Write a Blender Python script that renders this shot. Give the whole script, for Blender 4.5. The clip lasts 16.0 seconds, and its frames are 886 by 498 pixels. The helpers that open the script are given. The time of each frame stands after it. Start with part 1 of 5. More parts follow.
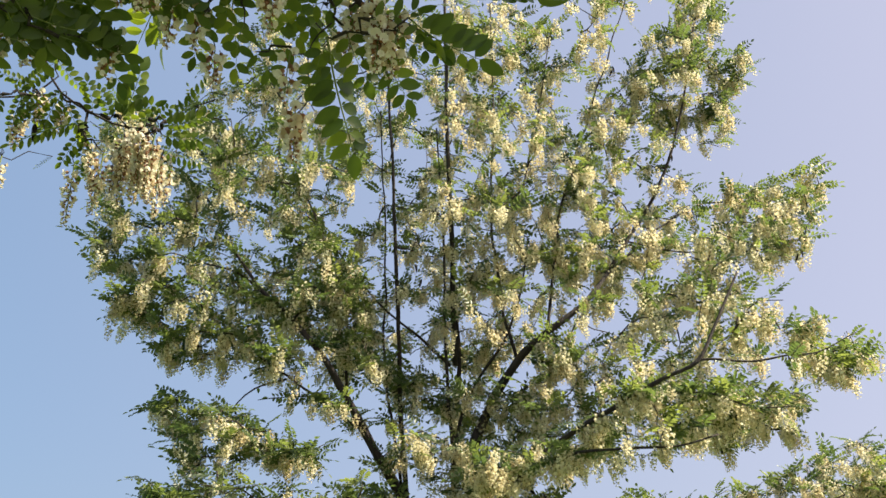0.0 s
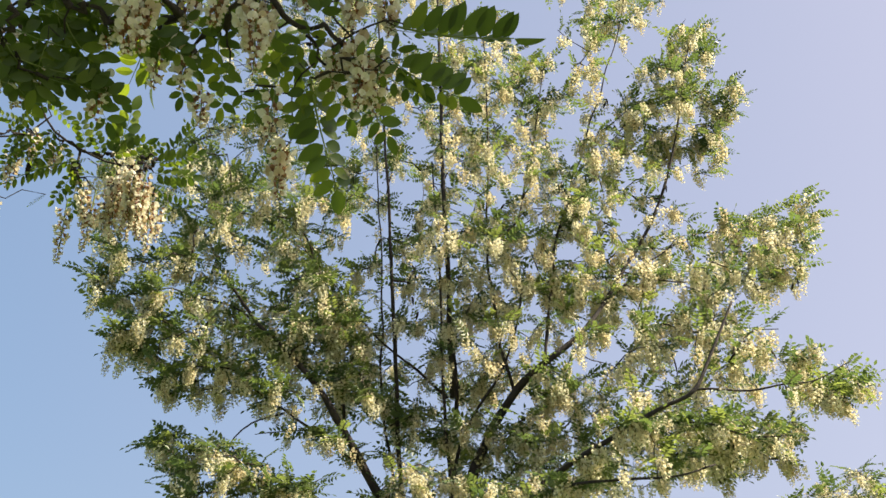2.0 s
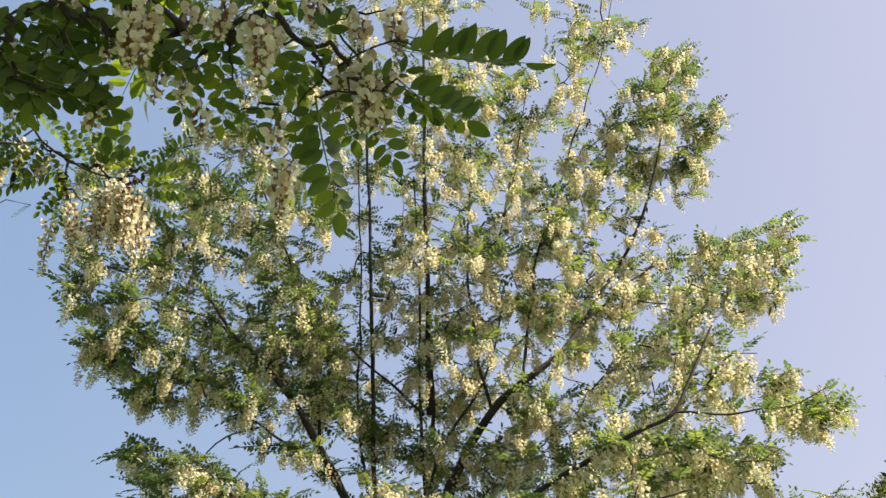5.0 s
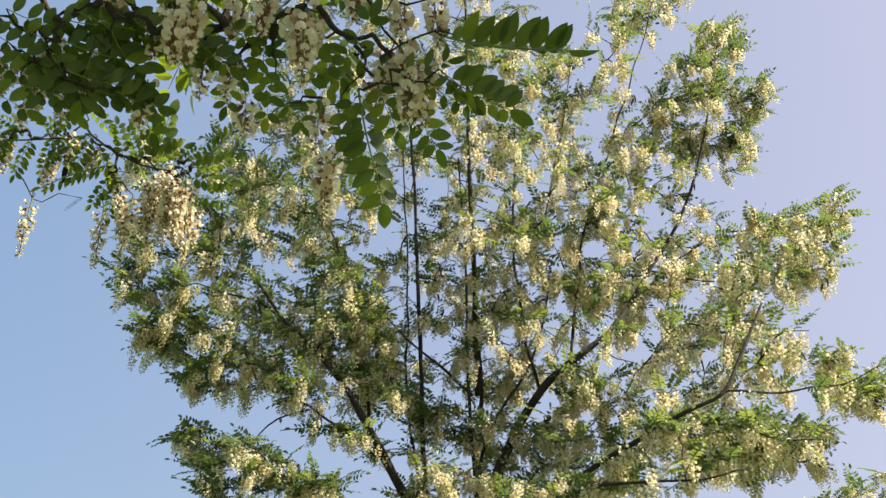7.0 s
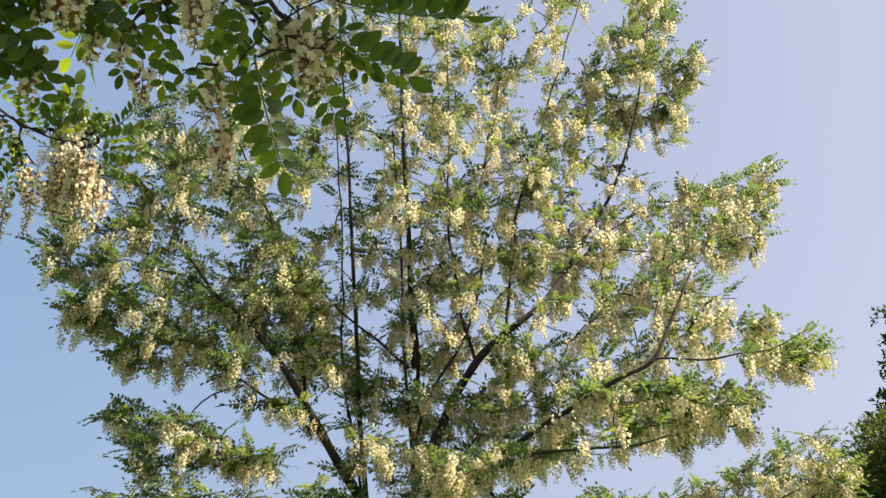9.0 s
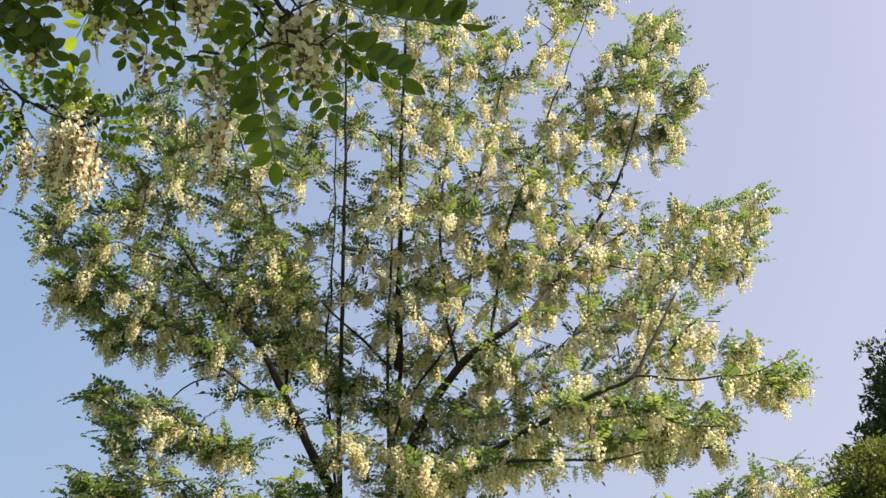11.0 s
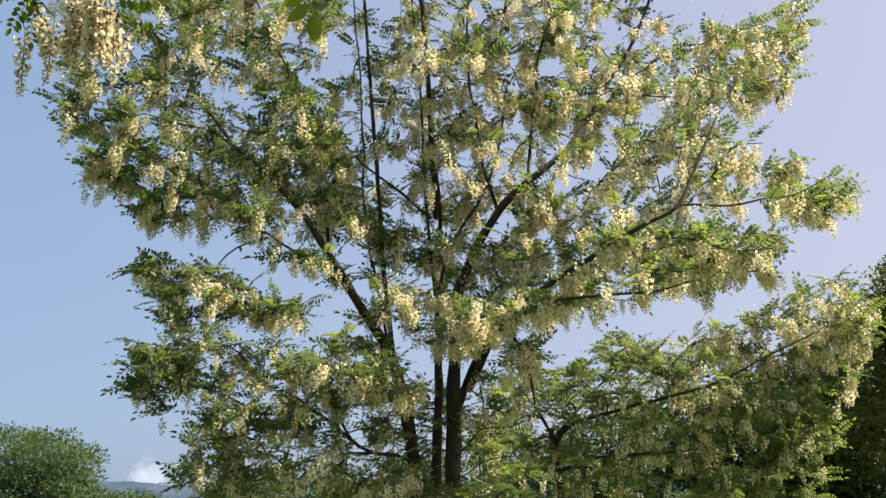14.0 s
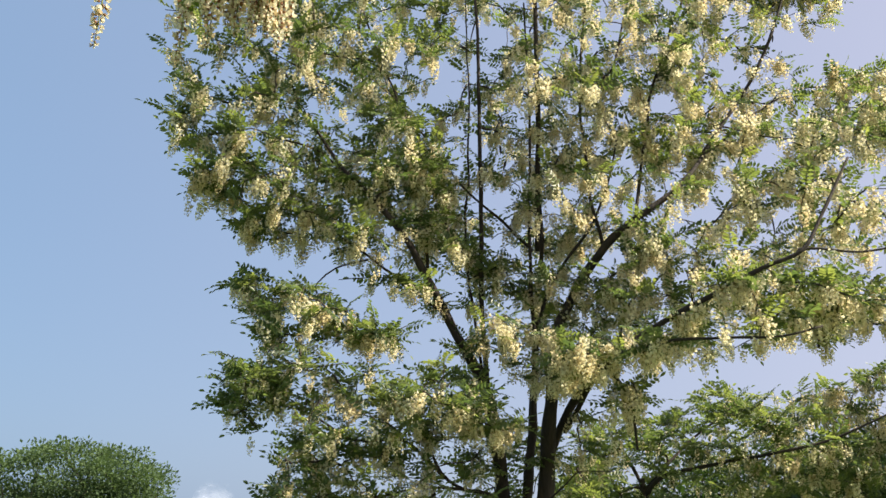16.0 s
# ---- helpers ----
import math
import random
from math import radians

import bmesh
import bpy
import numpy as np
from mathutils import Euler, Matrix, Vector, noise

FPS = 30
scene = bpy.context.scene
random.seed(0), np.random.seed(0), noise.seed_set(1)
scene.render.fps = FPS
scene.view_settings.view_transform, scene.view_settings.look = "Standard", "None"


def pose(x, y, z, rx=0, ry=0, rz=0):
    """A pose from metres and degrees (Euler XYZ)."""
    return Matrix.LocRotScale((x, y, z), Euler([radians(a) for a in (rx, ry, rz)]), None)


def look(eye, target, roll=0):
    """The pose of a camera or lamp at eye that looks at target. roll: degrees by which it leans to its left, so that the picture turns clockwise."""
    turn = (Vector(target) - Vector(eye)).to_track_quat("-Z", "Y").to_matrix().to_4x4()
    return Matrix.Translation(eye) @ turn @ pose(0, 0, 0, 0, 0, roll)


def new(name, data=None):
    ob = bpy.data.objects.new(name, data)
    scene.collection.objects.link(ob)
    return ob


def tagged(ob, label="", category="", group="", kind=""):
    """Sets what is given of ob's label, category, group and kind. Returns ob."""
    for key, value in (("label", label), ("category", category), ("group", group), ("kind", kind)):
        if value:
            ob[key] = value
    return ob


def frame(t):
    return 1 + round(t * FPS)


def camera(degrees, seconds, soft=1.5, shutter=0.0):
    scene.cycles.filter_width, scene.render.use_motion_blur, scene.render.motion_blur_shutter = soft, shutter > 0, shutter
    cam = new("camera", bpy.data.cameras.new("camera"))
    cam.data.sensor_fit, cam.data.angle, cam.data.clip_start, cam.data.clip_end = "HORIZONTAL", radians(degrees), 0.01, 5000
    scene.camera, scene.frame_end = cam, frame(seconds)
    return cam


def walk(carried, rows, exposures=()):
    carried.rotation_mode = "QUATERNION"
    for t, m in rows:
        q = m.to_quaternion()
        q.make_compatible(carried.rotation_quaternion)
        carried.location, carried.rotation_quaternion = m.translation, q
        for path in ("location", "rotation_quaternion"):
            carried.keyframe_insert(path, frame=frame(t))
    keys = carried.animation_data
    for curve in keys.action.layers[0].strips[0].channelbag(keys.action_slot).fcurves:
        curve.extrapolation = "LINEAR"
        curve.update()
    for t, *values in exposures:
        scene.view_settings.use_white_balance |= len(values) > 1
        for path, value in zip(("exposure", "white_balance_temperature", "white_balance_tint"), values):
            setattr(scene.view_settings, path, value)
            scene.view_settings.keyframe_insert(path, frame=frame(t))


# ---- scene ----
cam = camera(48.1, 16.0, 1.5)
PATH = [
    (0, (0.027, -0.001, 1.629), (0.080, 6.366, 4.537), 1.26),
    (0.5, (0.028, -0.013, 1.627), (-0.043, 6.295, 4.662), 1.58),
    (1, (0.047, -0.016, 1.630), (0.031, 6.272, 4.707), 0.76),
    (1.5, (0.054, -0.017, 1.628), (0.237, 6.285, 4.668), -0.38),
    (2, (0.053, -0.028, 1.619), (0.104, 6.241, 4.731), 0.70),
    (2.5, (0.040, -0.029, 1.615), (0.104, 6.237, 4.736), 1.24),
    (3, (0.031, -0.030, 1.620), (0.165, 6.216, 4.779), 1.77),
    (3.2, (0.022, -0.030, 1.617), (0.266, 6.196, 4.808), 1.74),
    (5.3, (0.010, -0.004, 1.651), (0.227, 6.217, 4.853), 1.22),
    (5.5, (0.014, -0.008, 1.638), (0.227, 6.219, 4.829), 1.12),
    (6, (0.020, -0.003, 1.633), (0.235, 6.238, 4.795), 0.92),
    (6.5, (0.016, -0.011, 1.655), (-0.005, 6.284, 4.716), 1.44),
    (7, (0.011, -0.015, 1.662), (-0.082, 6.278, 4.725), 1.74),
    (7.5, (0.040, -0.009, 1.651), (0.060, 6.318, 4.645), 0.52),
    (8, (0.053, 0.001, 1.662), (0.162, 6.366, 4.573), -0.27),
    (8.5, (0.063, -0.009, 1.661), (0.400, 6.342, 4.586), -0.66),
    (9, (0.072, -0.007, 1.658), (0.384, 6.356, 4.559), -0.46),
    (9.2, (0.076, -0.021, 1.651), (0.430, 6.347, 4.535), 0.20),
    (11.3, (0.094, -0.059, 1.622), (0.448, 6.282, 4.565), 3.35),
    (11.5, (0.114, -0.072, 1.615), (0.477, 6.311, 4.464), 3.15),
    (12, (0.117, -0.056, 1.594), (0.538, 6.425, 4.206), 2.69),
    (12.5, (0.105, -0.046, 1.597), (0.488, 6.512, 4.016), 4.04),
    (13, (0.088, -0.019, 1.606), (0.421, 6.615, 3.817), 2.96),
    (13.5, (0.112, -0.031, 1.635), (0.252, 6.615, 3.828), 1.02),
    (14, (0.045, 0.022, 1.662), (0.235, 6.751, 3.580), -0.92),
    (14.5, (-0.062, 0.124, 1.640), (-0.084, 6.891, 3.432), 0.06),
    (15, (-0.114, 0.188, 1.635), (-0.468, 6.935, 3.465), 1.75),
    (15.5, (-0.138, 0.209, 1.625), (-0.689, 6.895, 3.624), 3.52),
    (16, (-0.151, 0.243, 1.625), (-0.484, 6.880, 3.825), 3.69),
]
walk(cam, [(t, look(eye, target, roll)) for t, eye, target, roll in PATH], [(0, 1.2, 6800, 11), (16, 1.2, 6800, 11)])

# ---------------------------------------------------------------- light
SUN_DIR = Vector((0.69, -0.06, 0.72)).normalized()
sun = new("sun", bpy.data.lights.new("sun", "SUN"))
sun.data.energy, sun.data.angle, sun.data.color = 5.0, radians(0.55), (1.0, 0.92, 0.77)
sun.matrix_world = look(SUN_DIR * 40, (0, 0, 0))

world = bpy.data.worlds.new("sky")
scene.world = world
world.use_nodes = True
wn, wl = world.node_tree.nodes, world.node_tree.links
sky = wn.new("ShaderNodeTexSky")
sky.sky_type, sky.sun_disc = "NISHITA", False
sky.sun_elevation = math.asin(SUN_DIR.z)
sky.sun_rotation = math.atan2(SUN_DIR.x, SUN_DIR.y)
sky.air_density, sky.dust_density, sky.ozone_density = 1.0, 3.0, 1.0
# the haze is paler on the sunny side
way = wn.new("ShaderNodeTexCoord")
side = wn.new("ShaderNodeVectorMath")
side.operation = "DOT_PRODUCT"
side.inputs[1].default_value = (0.97, -0.25, 0.0)
wl.new(way.outputs["Generated"], side.inputs[0])
turn = wn.new("ShaderNodeMapRange")
turn.inputs["From Min"].default_value, turn.inputs["From Max"].default_value = -0.95, 0.65
wl.new(side.outputs["Value"], turn.inputs["Value"])
veil = wn.new("ShaderNodeMix")
veil.data_type = "RGBA"
veil.inputs["A"].default_value, veil.inputs["B"].default_value = (0.90, 2.0, 3.50, 1), (3.75, 3.48, 4.28, 1)
wl.new(turn.outputs[0], veil.inputs["Factor"])
haze = wn.new("ShaderNodeMix")
haze.data_type = "RGBA"
haze.inputs["Factor"].default_value = 0.72
wl.new(veil.outputs["Result"], haze.inputs["B"])
wl.new(sky.outputs[0], haze.inputs["A"])
wl.new(haze.outputs["Result"], wn["Background"].inputs[0])
wn["Background"].inputs[1].default_value = 0.087


# ---------------------------------------------------------------- materials
def material(name):
    m = bpy.data.materials.new(name)
    m.use_nodes = True
    n, l = m.node_tree.nodes, m.node_tree.links
    return m, n, l, n["Principled BSDF"]


def tone_value(n, l):
    """A random value for each piece: its own tone when it is baked, else the object's."""
    a = n.new("ShaderNodeAttribute")
    a.attribute_name = "tone"
    o = n.new("ShaderNodeObjectInfo")
    s = n.new("ShaderNodeMath")
    s.operation = "ADD"
    l.new(a.outputs["Fac"], s.inputs[0])
    l.new(o.outputs["Random"], s.inputs[1])
    f = n.new("ShaderNodeMath")
    f.operation = "FRACT"
    l.new(s.outputs[0], f.inputs[0])
    return f.outputs[0]


def ramp(n, l, value, *stops):
    r = n.new("ShaderNodeValToRGB")
    while len(r.color_ramp.elements) < len(stops):
        r.color_ramp.elements.new(0.5)
    for e, (at, rgb) in zip(r.color_ramp.elements, stops):
        e.position, e.color = at, (*rgb, 1)
    l.new(value, r.inputs[0])
    return r.outputs[0]


def thin_material(name, stops, glow, share, rough=0.5, gloss=0.3, scale=60.0, vary=0.35):
    """Leaf or petal: a thin sheet that lets part of the light through."""
    m, n, l, p = material(name)
    colour = ramp(n, l, tone_value(n, l), *stops)
    grain = n.new("ShaderNodeTexNoise")
    grain.inputs["Scale"].default_value, grain.inputs["Detail"].default_value = scale, 3
    mul = n.new("ShaderNodeMix")
    mul.data_type, mul.blend_type = "RGBA", "MULTIPLY"
    mul.inputs["Factor"].default_value = vary
    l.new(colour, mul.inputs["A"])
    l.new(grain.outputs["Fac"], mul.inputs["B"])
    bright = n.new("ShaderNodeHueSaturation")
    bright.inputs["Value"].default_value = 1 + 0.5 * vary
    l.new(mul.outputs["Result"], bright.inputs["Color"])
    l.new(bright.outputs[0], p.inputs["Base Color"])
    p.inputs["Roughness"].default_value = rough
    p.inputs["Specular IOR Level"].default_value = gloss
    t = n.new("ShaderNodeBsdfTranslucent")
    tint = n.new("ShaderNodeMix")
    tint.data_type, tint.blend_type = "RGBA", "MULTIPLY"
    tint.inputs["Factor"].default_value = 1
    l.new(bright.outputs[0], tint.inputs["A"])
    tint.inputs["B"].default_value = (*glow, 1)
    l.new(tint.outputs["Result"], t.inputs[0])
    mix = n.new("ShaderNodeMixShader")
    mix.inputs[0].default_value = share
    l.new(p.outputs[0], mix.inputs[1])
    l.new(t.outputs[0], mix.inputs[2])
    l.new(mix.outputs[0], n["Material Output"].inputs[0])
    return m


LEAF = thin_material("locust_leaf", [(0.0, (0.060, 0.096, 0.048)), (0.55, (0.110, 0.152, 0.066)), (1.0, (0.190, 0.226, 0.090))], (1.72, 1.74, 0.9), 0.50, rough=0.42, gloss=0.45)
LEAF_NEAR = thin_material("locust_leaf_near", [(0.0, (0.050, 0.082, 0.020)), (0.7, (0.082, 0.120, 0.027)), (1.0, (0.16, 0.20, 0.035))], (2.2, 2.3, 0.75), 0.46, rough=0.42, gloss=0.35, scale=180)
LEAF_DARK = thin_material("dark_leaf", [(0.0, (0.030, 0.060, 0.022)), (1.0, (0.062, 0.105, 0.034))], (1.3, 1.5, 0.7), 0.25)
LEAF_YELLOW = thin_material("olive_leaf", [(0.0, (0.060, 0.082, 0.024)), (1.0, (0.150, 0.165, 0.045))], (1.5, 1.5, 0.7), 0.35)
LEAF_ROUND = thin_material("fresh_leaf", [(0.0, (0.066, 0.106, 0.060)), (1.0, (0.108, 0.160, 0.076))], (1.4, 1.5, 0.8), 0.3, rough=0.8, gloss=0.08)
PETAL = thin_material("cream_petal", [(0.0, (0.74, 0.65, 0.45)), (0.45, (0.84, 0.79, 0.60)), (1.0, (0.90, 0.88, 0.74))], (1.0, 0.97, 0.84), 0.5, rough=0.6, gloss=0.15, scale=90, vary=0.15)
PETAL_NEAR = thin_material("cream_petal_near", [(0.0, (0.55, 0.43, 0.27)), (0.16, (0.73, 0.64, 0.46)), (0.5, (0.85, 0.81, 0.66)), (1.0, (0.93, 0.91, 0.83))], (1.0, 0.98, 0.88), 0.5, rough=0.6, gloss=0.15, scale=140, vary=0.3)
CALYX = thin_material("calyx", [(0.0, (0.20, 0.08, 0.035)), (1.0, (0.33, 0.17, 0.07))], (1, 0.9, 0.6), 0.15)
CALYX_PALE = thin_material("pale_calyx", [(0.0, (0.40, 0.27, 0.13)), (1.0, (0.46, 0.40, 0.19))], (1, 0.95, 0.7), 0.3)
STALK = thin_material("green_stalk", [(0.0, (0.10, 0.16, 0.04)), (1.0, (0.18, 0.22, 0.06))], (1, 1, 0.6), 0.1)


def bark_material(name, dark, light, scale):
    m, n, l, p = material(name)
    c = n.new("ShaderNodeTexCoord")
    s = n.new("ShaderNodeMapping")
    s.inputs["Scale"].default_value = (1, 1, 0.22)
    l.new(c.outputs["Object"], s.inputs[0])
    a = n.new("ShaderNodeTexNoise")
    a.inputs["Scale"].default_value, a.inputs["Detail"].default_value, a.inputs["Roughness"].default_value = scale, 6, 0.7
    l.new(s.outputs[0], a.inputs["Vector"])
    l.new(ramp(n, l, a.outputs["Fac"], (0.32, dark), (0.62, light), (0.8, [v * 1.5 for v in light])), p.inputs["Base Color"])
    p.inputs["Roughness"].default_value = 0.9
    b = n.new("ShaderNodeBump")
    b.inputs["Strength"].default_value, b.inputs["Distance"].default_value = 0.9, 0.02
    l.new(a.outputs["Fac"], b.inputs["Height"])
    l.new(b.outputs[0], p.inputs["Normal"])
    return m


BARK = bark_material("ridged_bark", (0.011, 0.008, 0.007), (0.042, 0.031, 0.025), 26)
TWIG = bark_material("twig_bark", (0.020, 0.015, 0.012), (0.05, 0.037, 0.029), 60)


# ---------------------------------------------------------------- mesh tools
def part(name, mesh, parent, label=""):
    ob = new(name, mesh)
    ob.parent = parent
    ob.matrix_parent_inverse = parent.matrix_basis.inverted()
    return tagged(ob, label)


def mesh_from(name, verts, tris, mats, index=None, tones=None, smooth=False):
    """A mesh from arrays of points and triangles."""
    verts, tris = np.asarray(verts, np.float32), np.asarray(tris, np.int32)
    me = bpy.data.meshes.new(name)
    me.vertices.add(len(verts))
    me.vertices.foreach_set("co", verts.ravel())
    me.loops.add(tris.size)
    me.loops.foreach_set("vertex_index", tris.ravel())
    me.polygons.add(len(tris))
    me.polygons.foreach_set("loop_start", np.arange(0, tris.size, 3, dtype=np.int32))
    if index is not None:
        me.polygons.foreach_set("material_index", np.asarray(index, np.int32))
    for m in mats:
        me.materials.append(m)
    if tones is not None:
        me.attributes.new("tone", "FLOAT", "POINT").data.foreach_set("value", np.asarray(tones, np.float32))
    me.polygons.foreach_set("use_smooth", np.full(len(tris), smooth))
    me.update(calc_edges=True)
    return me


def bake(name, kit, mats, matrices):
    """Many copies of the pieces of a kit, as one mesh. kit: (verts, tris, index) variants."""
    rng = np.random.default_rng(len(matrices))
    V, T, I, N, base = [], [], [], [], 0
    matrices = np.asarray(matrices, float)
    pick = rng.integers(0, len(kit), len(matrices))
    for k, (v, t, i) in enumerate(kit):
        m = matrices[pick == k]
        if not len(m):
            continue
        p = np.einsum("mij,vj->mvi", m[:, :3, :3], v) + m[:, None, :3, 3]
        V.append(p.reshape(-1, 3))
        T.append((t[None] + (np.arange(len(m)) * len(v))[:, None, None] + base).reshape(-1, 3))
        I.append(np.tile(i, len(m)))
        N.append(np.repeat(rng.random(len(m)), len(v)))
        base += len(m) * len(v)
    return mesh_from(name, np.concatenate(V), np.concatenate(T), mats, np.concatenate(I), np.concatenate(N))


def spline(points, step):
    """A smooth line through the points, sampled about every step metres."""
    p = np.asarray(points, float)
    q = np.vstack([2 * p[0] - p[1], p, 2 * p[-1] - p[-2]])
    out = []
    for a, b, c, d in zip(q, q[1:], q[2:], q[3:]):
        n = max(2, int(np.linalg.norm(c - b) / step))
        for u in np.arange(n) / n:
            out.append(0.5 * (2 * b + (c - a) * u + (2 * a - 5 * b + 4 * c - d) * u * u + (3 * b - a - 3 * c + d) * u ** 3))
    out.append(p[-1])
    return np.array(out)


def tube(line, radii, sides):
    """Points and triangles of a tapered tube along a line."""
    line = np.asarray(line)
    way = np.gradient(line, axis=0)
    way /= np.linalg.norm(way, axis=1)[:, None] + 1e-9
    ref = np.array((0.31, 0.9, 0.3)) if abs(way[0] @ (0.31, 0.9, 0.3)) < 0.85 else np.array((1.0, 0.0, 0.1))
    s = np.cross(way, ref)
    s /= np.linalg.norm(s, axis=1)[:, None]
    u = np.cross(s, way)
    a = np.arange(sides) / sides * 2 * np.pi
    ring = np.cos(a)[None, :, None] * s[:, None] + np.sin(a)[None, :, None] * u[:, None]
    v = (line[:, None] + ring * np.asarray(radii)[:, None, None]).reshape(-1, 3)
    n = len(line)
    i = np.arange(n - 1)[:, None] * sides
    k = np.arange(sides)[None]
    a0, a1 = (i + k).ravel(), (i + (k + 1) % sides).ravel()
    t = np.concatenate([np.stack([a0, a1, a1 + sides], 1), np.stack([a0, a1 + sides, a0 + sides], 1)])
    end = np.array([[(n - 1) * sides, (n - 1) * sides + j, (n - 1) * sides + j + 1] for j in range(1, sides - 1)])
    return v, np.concatenate([t, end]) if len(end) else t


def unit(v):
    v = np.asarray(v, float)
    return v / (math.sqrt(v @ v) + 1e-9)


def cross(a, b):
    return np.array((a[1] * b[2] - a[2] * b[1], a[2] * b[0] - a[0] * b[2], a[0] * b[1] - a[1] * b[0]))


def frame_of(base, along, face, size):
    """A 4x4 pose: y runs along, z leans to face."""
    y = unit(along)
    x = unit(cross(y, face))
    z = cross(x, y)
    m = np.eye(4)
    m[:3, 0], m[:3, 1], m[:3, 2], m[:3, 3] = x * size, y * size, z * size, base
    return m


# ---------------------------------------------------------------- leaves and flowers
def leaflet_points(length, width, rows, fold, droop):
    """An oval leaflet along y with a folded midrib, as points and triangles."""
    v, t = [(0, 0, 0)], []
    for r in range(1, rows):
        u = r / rows
        w = width * (math.sin(math.pi * u ** 0.88) ** 0.72)
        y, z = length * u, -droop * u * u * length
        v += [(-w, y, z + fold * w), (0, y, z), (w, y, z + fold * w)]
    v.append((0, length, -droop * length))
    last = len(v) - 1
    t += [(0, 2, 1), (0, 3, 2)]
    for r in range(rows - 2):
        a, b = 1 + 3 * r, 4 + 3 * r
        t += [(a, a + 1, b + 1), (a, b + 1, b), (a + 1, a + 2, b + 2), (a + 1, b + 2, b + 1)]
    a = last - 3
    t += [(a, a + 1, last), (a + 1, a + 2, last)]
    return np.array(v, float), np.array(t)


def rachis_line(bend, n=6):
    u = np.linspace(0, 1, n)
    return np.stack([0.03 * np.sin(u * 4), u, -bend * u * u], 1)


def leaflet_spots(pairs, bend, rng):
    """Where the leaflets of a compound leaf sit: place, direction, size."""
    out = []
    for k in range(pairs):
        u = 0.14 + 0.80 * k / pairs
        at = np.array((0.03 * math.sin(u * 4), u, -bend * u * u))
        size = (0.8 + 0.25 * math.sin(math.pi * (k + 0.6) / pairs)) * rng.uniform(0.9, 1.08)
        for s in (-1, 1):
            way = np.array((s * rng.uniform(0.85, 1.1), rng.uniform(0.3, 0.6), rng.uniform(-0.35, 0.15)))
            out.append((at + (s * 0.012, rng.uniform(-0.02, 0.02), 0), way, size))
    out.append((np.array((0.03 * math.sin(4.0), 1.0, -bend)), np.array((0.1, 1.0, -bend * 1.5)), 1.0))
    return out


def leaf_kit(seed, pairs, bend, fine=False):
    """A compound leaf one unit long, in few triangles."""
    rng = np.random.default_rng(seed)
    lv, lt = leaflet_points(0.27, 0.066, 5, 0.28, 0.16) if fine else (np.array([(0, 0, 0), (-0.06, 0.08, 0.02), (-0.052, 0.17, 0.01), (0, 0.25, -0.03), (0.052, 0.17, 0.01), (0.06, 0.08, 0.02)]), np.array([(0, 3, 2), (0, 2, 1), (0, 5, 4), (0, 4, 3)]))
    V, T, I, base = [], [], [], 0
    rv, rt = tube(rachis_line(bend, 4), [0.010, 0.008, 0.007, 0.004], 3)
    V.append(rv), T.append(rt), I.append(np.ones(len(rt), int))
    base = len(rv)
    for at, way, size in leaflet_spots(pairs, bend, rng):
        m = frame_of(at, way, (rng.uniform(-0.3, 0.3), rng.uniform(-0.3, 0.3), 1), size)
        V.append(lv @ m[:3, :3].T + at)
        T.append(lt + base), I.append(np.zeros(len(lt), int))
        base += len(lv)
    return np.concatenate(V), np.concatenate(T), np.concatenate(I)


def flower_points(fine):
    """A pea flower along y, standing banner up: points, triangles, material index (0 petal, 1 calyx)."""
    V, T, I, base = [], [], [], 0

    def add(v, t, i):
        nonlocal base
        V.append(np.array(v, float)), T.append(np.array(t) + base), I.append(np.full(len(t), i))
        base += len(v)

    n = 7 if fine else 4
    fan = [(0, 0.30, 0.05)]
    for k in range(n):
        a = math.pi * (k / (n - 1) - 0.5) * 1.25
        fan.append((0.46 * math.sin(a), 0.52 + 0.10 * abs(math.sin(a)), 0.22 + 0.48 * math.cos(a)))
    add(fan, [(0, k, k + 1) for k in range(1, n)], 0)
    for s in (-1, 1):
        add([(0.03 * s, 0.25, 0.0), (0.20 * s, 0.60, 0.13), (0.16 * s, 1.0, 0.02), (0.05 * s, 0.8, -0.16)], [(0, 1, 2), (0, 2, 3)] if fine else [(0, 1, 2)], 0)
    add([(0, 0.25, -0.02), (0.10, 0.62, -0.10), (0, 1.02, -0.04), (-0.10, 0.62, -0.10), (0, 0.62, -0.24)], [(0, 1, 4), (1, 2, 4), (2, 3, 4), (3, 0, 4)] if fine else [(1, 2, 3)], 0)
    if fine:
        cv, ct = tube([(0, -0.25, 0.05), (0, 0.0, 0), (0, 0.10, 0.0), (0, 0.36, 0.02)], [0.03, 0.055, 0.19, 0.21], 6)
        add(cv, ct, 1)
    else:
        add([(0, -0.05, 0), (0.16, 0.3, -0.05), (-0.16, 0.3, -0.05), (0, 0.3, 0.14)], [(0, 2, 3), (0, 3, 1)], 1)
    return np.concatenate(V), np.concatenate(T), np.concatenate(I)


